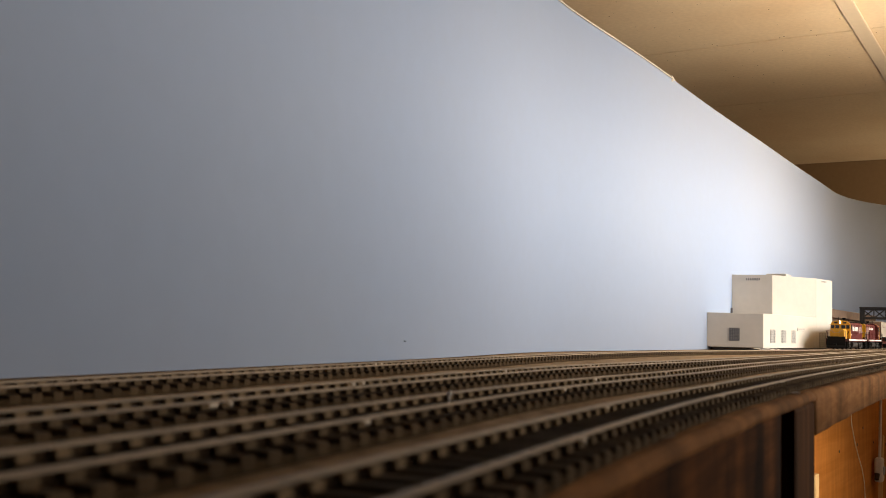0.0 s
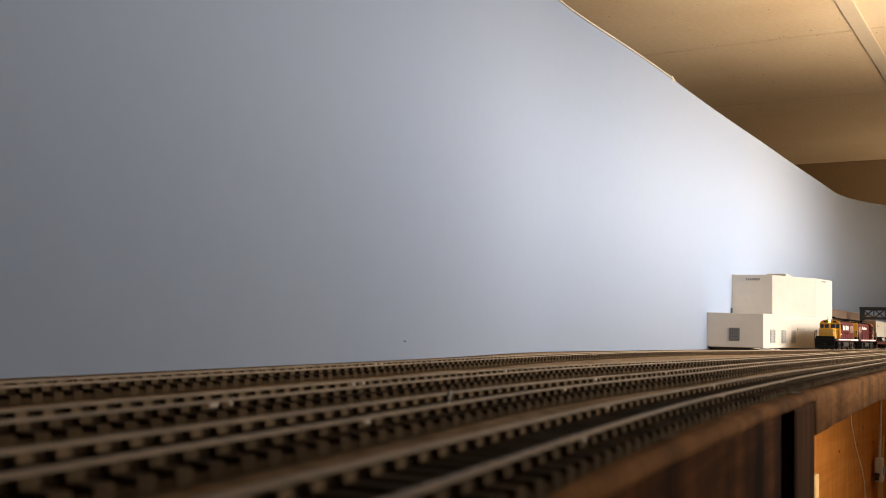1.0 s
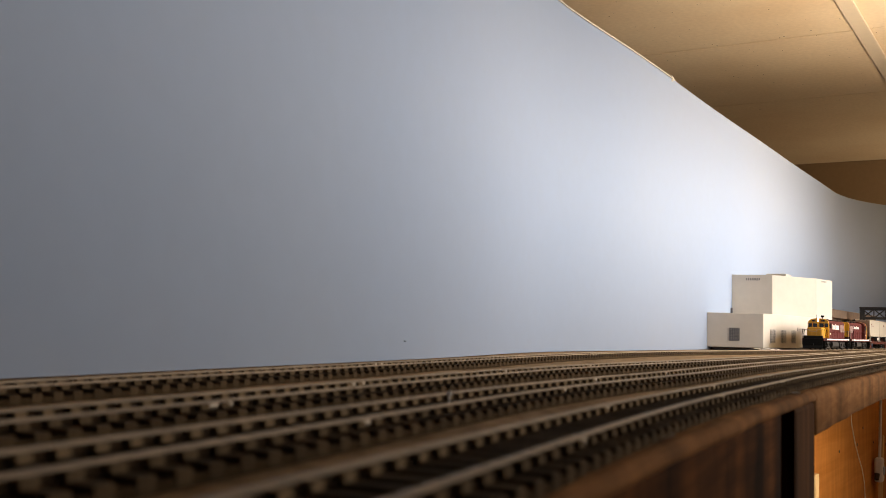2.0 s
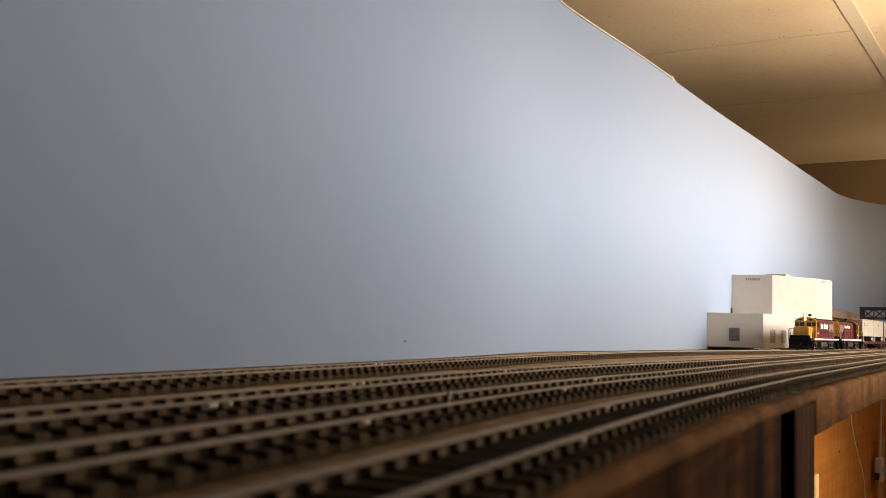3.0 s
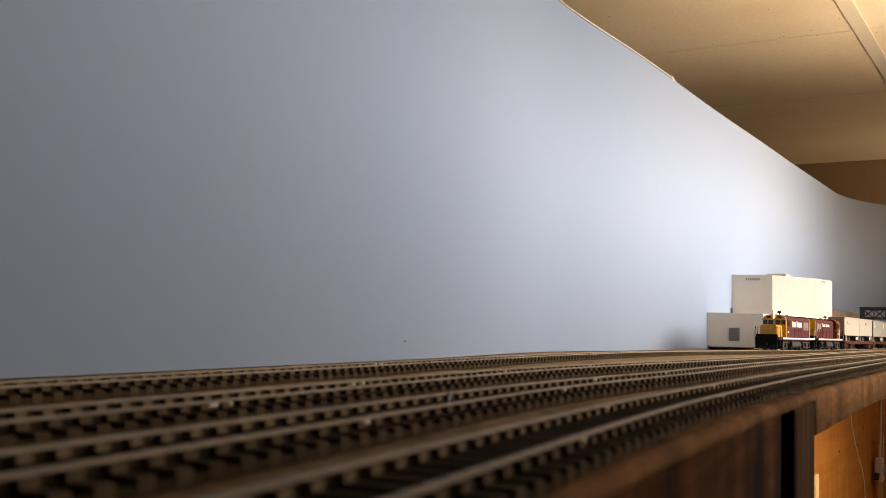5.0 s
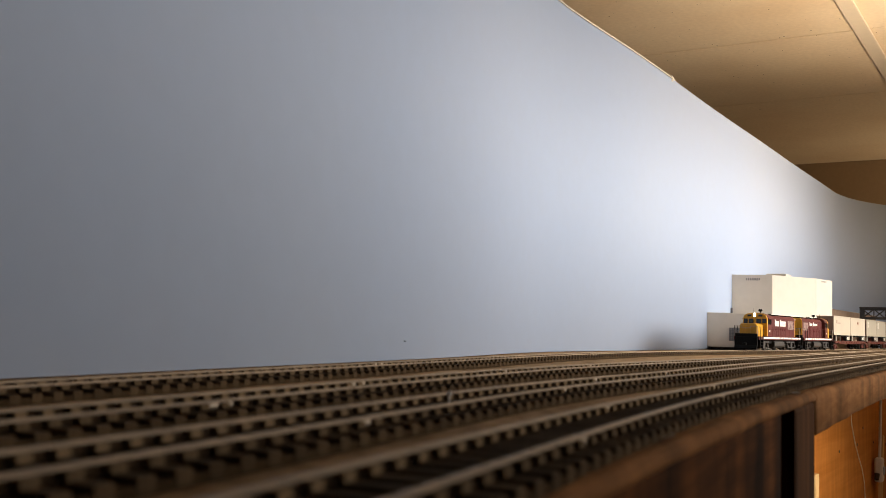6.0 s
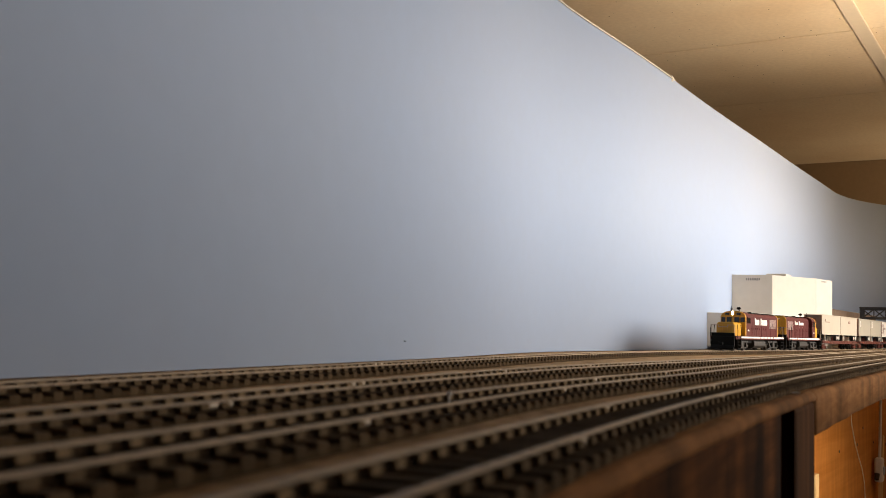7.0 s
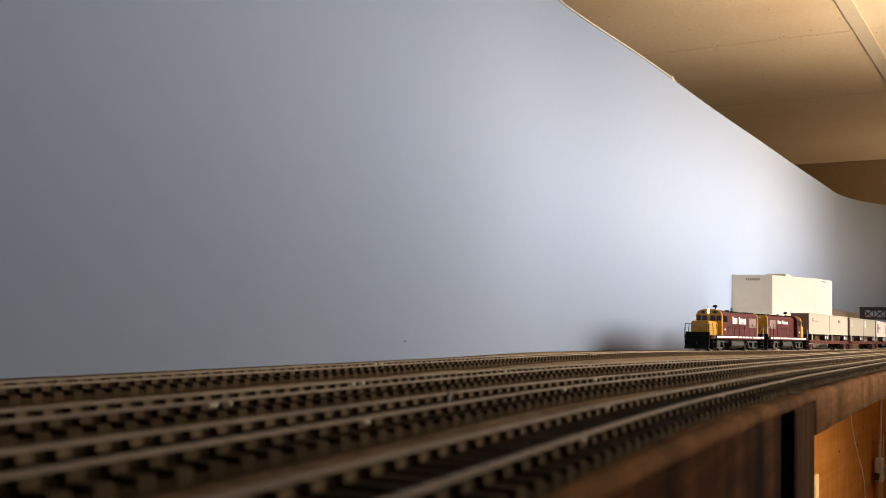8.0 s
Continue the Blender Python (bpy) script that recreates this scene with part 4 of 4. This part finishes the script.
def flatcar(L):
    t = thing("flat_wagon", "oxide-red flat wagon carrying a road trailer", "model wagon", group="wagons of the train")
    HL = L / 2
    bm = bmesh.new()
    box(bm, -HL, HL, -0.0150, 0.0150, 0.0122, 0.0142, bevel=0.0003)
    part("deck", bm, FLATRED, t)
    for i in range(int(L / 0.0115)):
        bm = bmesh.new()
        x = -HL + 0.001 + i * 0.0115
        box(bm, x, x + 0.0110, -0.0142, 0.0142, 0.0140, 0.0145)
        part("deck_plank", bm, FLATRED, t)
    for s_ in (-1, 1):
        bm = bmesh.new()
        prof = [(-HL, 0.0140), (HL, 0.0140), (HL, 0.0112), (HL * 0.72, 0.0111), (HL * 0.64, 0.0102), (-HL * 0.64, 0.0102), (-HL * 0.72, 0.0111), (-HL, 0.0112)]
        extrude_profile(bm, prof, s_ * 0.0152 - 0.0006, s_ * 0.0152 + 0.0006, "y", bevel=0.0002)
        part("side_sill", bm, FLATRED, t)
        bm = bmesh.new()
        for i in range(13):
            x = -HL + 0.006 + (L - 0.012) * i / 12
            box(bm, x - 0.0008, x + 0.0008, s_ * 0.0160 - 0.0006, s_ * 0.0160 + 0.0004, 0.0112, 0.0136)
        part("stake_pocket", bm, FLATRED, t)
        bm = bmesh.new()
        box(bm, -HL + 0.004, HL - 0.004, s_ * 0.0128 - 0.0005, s_ * 0.0128 + 0.0005, 0.0144, 0.0153)
        part("guide_rail", bm, FLATRED, t)
    for e in (-1, 1):
        bm = bmesh.new()
        box(bm, e * (HL + 0.003) - 0.0045, e * (HL + 0.003) + 0.0045, -0.0013, 0.0013, 0.0078, 0.0102, bevel=0.0003)
        part("coupler", bm, BLACK, t)
        bm = bmesh.new()
        rod(bm, [(e * HL, 0.010, 0.014), (e * HL, 0.010, 0.023), (e * HL, 0.0095, 0.0233)], 0.0004)
        cyl(bm, (e * HL, 0.0085, 0.021), (e * (HL + 0.0005), 0.0085, 0.021), 0.0021, n=12)
        part("brake_wheel", bm, BLACK, t)
        xc = e * (HL - 0.020)
        sideframes(t, xc, 0.0200, 0.0112, 0.0095, FLATRED, 0.0048, False)
        for k in (-1, 1):
            wheelset(t, xc + k * 0.0100, 0.0048)
    for x in (0.0705 + 0.052, -0.0705 + 0.052):
        bm = bmesh.new()
        extrude_profile(bm, [(x - 0.008, 0.0144), (x + 0.008, 0.0144), (x + 0.003, 0.0228), (x - 0.003, 0.0228)], -0.005, 0.005, "y", bevel=0.0004)
        part("trailer_hitch", bm, FLATRED, t)
    return t


def trailer(L, paint, label, marks):
    """Road trailer; own zero is the wagon deck."""
    t = thing("road_trailer", label, "model trailer", group="trailers on the wagons")
    HL, W, z0, z1 = L / 2, 0.0140, 0.0108, 0.0425
    bm = bmesh.new()
    box(bm, -HL, HL, -W, W, z0, z1, bevel=0.0007)
    part("body", bm, paint, t)
    for s_ in (-1, 1):
        for z in (z0 + 0.0004, z1 - 0.0004):
            bm = bmesh.new()
            box(bm, -HL, HL, s_ * W - 0.0006, s_ * W + 0.0006, z - 0.0007, z + 0.0007)
            part("side_rail", bm, paint, t)
        bm = bmesh.new()
        for x0, x1, za, zb in marks:
            box(bm, x0, x1, s_ * W - 0.0007, s_ * W + 0.0007, za, zb)
        part("printed_mark", bm, REDMARK if paint is TRAILER else (WHITE if paint is TRAILERGREY else GREYPANEL), t, "printed bars on the trailer side")
    bm = bmesh.new()
    box(bm, HL - 0.0002, HL + 0.0006, -W + 0.0004, W - 0.0004, z0 + 0.0004, z1 - 0.0006, bevel=0.0003)
    part("front_wall", bm, TRAILEREND, t, "brown trailer front wall")
    bm = bmesh.new()
    box(bm, HL + 0.0004, HL + 0.0010, -0.003, 0.005, 0.0290, 0.0370)
    part("front_panel", bm, REDMARK, t)
    bm = bmesh.new()
    box(bm, -HL + 0.003, HL - 0.004, -0.0045, 0.0045, z0 - 0.0022, z0)
    part("chassis", bm, BLACK, t)
    for xw in (-HL + 0.014, -HL + 0.027):
        for s_ in (-1, 1):
            bm = bmesh.new()
            cyl(bm, (xw, s_ * 0.0082, 0.0056), (xw, s_ * 0.0136, 0.0056), 0.0056, n=18)
            bmesh.ops.bevel(bm, geom=bm.edges[:], offset=0.0005, segments=1, affect="EDGES")
            ty = part("tyre", bm, RUBBER, t)
            bm = bmesh.new()
            cyl(bm, (xw, s_ * 0.0136, 0.0056), (xw, s_ * 0.0141, 0.0056), 0.0030, 0.0026, 12)
            part("hub", bm, CLAY, ty)
    for s_ in (-1, 1):
        bm = bmesh.new()
        box(bm, HL - 0.036, HL - 0.0335, s_ * 0.0100 - 0.0010, s_ * 0.0100 + 0.0010, 0.0009, z0, bevel=0.0003)
        box(bm, HL - 0.0375, HL - 0.032, s_ * 0.0100 - 0.0018, s_ * 0.0100 + 0.0018, 0.0, 0.0010)
        part("landing_leg", bm, CLAY, t, "pale landing leg")
        bm = bmesh.new()
        box(bm, -HL + 0.0035, -HL + 0.0045, s_ * 0.0105 - 0.0032, s_ * 0.0105 + 0.0032, 0.0020, z0)
        part("mud_flap", bm, CLAY, t, "pale mud flap")
    return t


# ---- building it all ----
room()
ceiling()
backdrop()
bench()
under_bench()
track(TRACK_1, -0.30, 3.2, (-0.1, 1.95), "brown flexible model track beside the backdrop", 11, ((0.939, 1), (0.895, -1), (0.492, 1)))
track(TRACK_2, -0.30, 3.2, (-0.1, 1.95), "second brown flexible model track from the backdrop", 12, ((0.32, 1), (0.47, 1), (0.212, -1), (0.593, 1), (0.741, 1)))
track(TRACK_3, -0.30, 3.2, (-0.2, 1.8), "third brown flexible model track from the backdrop", 13, ((0.423, 1), (0.343, -1), (0.528, 1), (0.194, -1), (0.779, 1), (0.739, -1)))
track(TRACK_4, -0.30, 3.2, (-0.2, 1.8), "brown flexible model track along the bench edge", 14, ((0.268, 1), (0.408, 1), (0.534, 1), (0.183, -1), (0.34, -1), (0.468, -1)))
bm = bmesh.new()
bmesh.ops.create_icosphere(bm, subdivisions=2, radius=0.0007, matrix=Matrix.Translation((0, 0, 0.0026)))
cyl(bm, (0, 0, -0.001), (0, 0, 0.0025), 0.0003, n=6)
tagged(part("push_pin", bm, WHITE, m=pose(0.2651, 0.1012, TIE_TOP)), "small white pin head standing in a track", "pin")
card_building()
raised_deck()
gantry()

LOCO_1 = locomotive("maroon and yellow model diesel with a lit headlight", True)
LOCO_2 = locomotive("maroon and yellow model diesel coupled back to back", False)
CARS, LOADS = [], []
MARKS_RED = [(0.018, 0.048, 0.0305, 0.0316), (0.0445, 0.048, 0.0330, 0.0352)]
MARKS_OVAL = [(-0.006, 0.008, 0.0315, 0.0335), (-0.004, 0.006, 0.0340, 0.0352)]
MARKS_WHITE = [(0.050, 0.055, 0.0270, 0.0390)]
MARKS_DARK = [(0.040, 0.058, 0.0180, 0.0215), (0.040, 0.058, 0.0335, 0.0370), (0.040, 0.044, 0.0215, 0.0335), (0.054, 0.058, 0.0215, 0.0335), (0.010, 0.034, 0.0260, 0.0300)]
for kinds in (((TRAILER, "cream road trailer with small red marks", MARKS_RED), (TRAILER, "cream road trailer with a small oval mark", MARKS_OVAL)),
              ((TRAILERGREY, "pale grey road trailer with a white mark", MARKS_WHITE), (TRAILERGREY, "pale grey road trailer with a white mark", MARKS_WHITE)),
              ((TRAILERWHITE, "white road trailer with a dark mark", MARKS_DARK), (TRAILERWHITE, "white road trailer with a dark mark", MARKS_DARK))):
    CARS.append(flatcar(CAR_L))
    for paint, label, marks in kinds:
        LOADS.append(trailer(TRAILER_L, paint, label, marks))

RUN = sampled(TRACK_1, 0.3, 3.6, 0.004)


def on_track(s_):
    xs, ys, d, s = RUN
    if s_ > s[-1]:
        k = s_ - s[-1]
        L = math.hypot(1, d[-1])
        return Vector((xs[-1] + k / L, ys[-1] + k * d[-1] / L, RAIL_TOP))
    return Vector((float(np.interp(s_, s, xs)), float(np.interp(s_, s, ys)), RAIL_TOP))


def ride(mid, half, back=False):
    """Pose of a vehicle whose bogies stand half a base before and behind mid; it heads down the line."""
    a, b_ = on_track(mid - half), on_track(mid + half)
    c, d = (a + b_) / 2, (a - b_) * (-1 if back else 1)
    return pose(c.x, c.y, c.z, 0, 0, math.degrees(math.atan2(d.y, d.x)))


def headlight_at(t):
    return 1.6675 - 0.0842 * t


def motions():
    times = [round(0.4 * i, 2) for i in range(21)]
    loco = 0.2105
    stock = [(LOCO_1, 0.0617, 0.062, False), (LOCO_2, 0.0617 + loco, 0.062, True)]
    first = 0.0617 + loco * 1.5 + (CAR_L + 0.015) / 2
    for i in range(len(CARS)):
        stock.append((CARS[i], first + i * (CAR_L + 0.015), CAR_L / 2 - 0.020, False))
    for ob, off, half, back in stock:
        walk(ob, [(t, ride(headlight_at(t) + off, half, back)) for t in times])
    for i, ob in enumerate(LOADS):
        k, x = 2 + i // 2, (0.0705, -0.0705)[i % 2]
        walk(ob, [(t, ride(headlight_at(t) + stock[k][1], stock[k][2]) @ pose(x, 0, 0.0145)) for t in times])
    # wheels roll with the way that is covered
    n = 120
    for ob, x, r in WHEELS:
        sign = -1 if ob.parent is LOCO_2 else 1
        walk(ob, [(8.0 * i / n, pose(x, 0, r, 0, sign * math.degrees(0.0842 * 8.0 * i / n / r), 0)) for i in range(n + 1)])


motions()
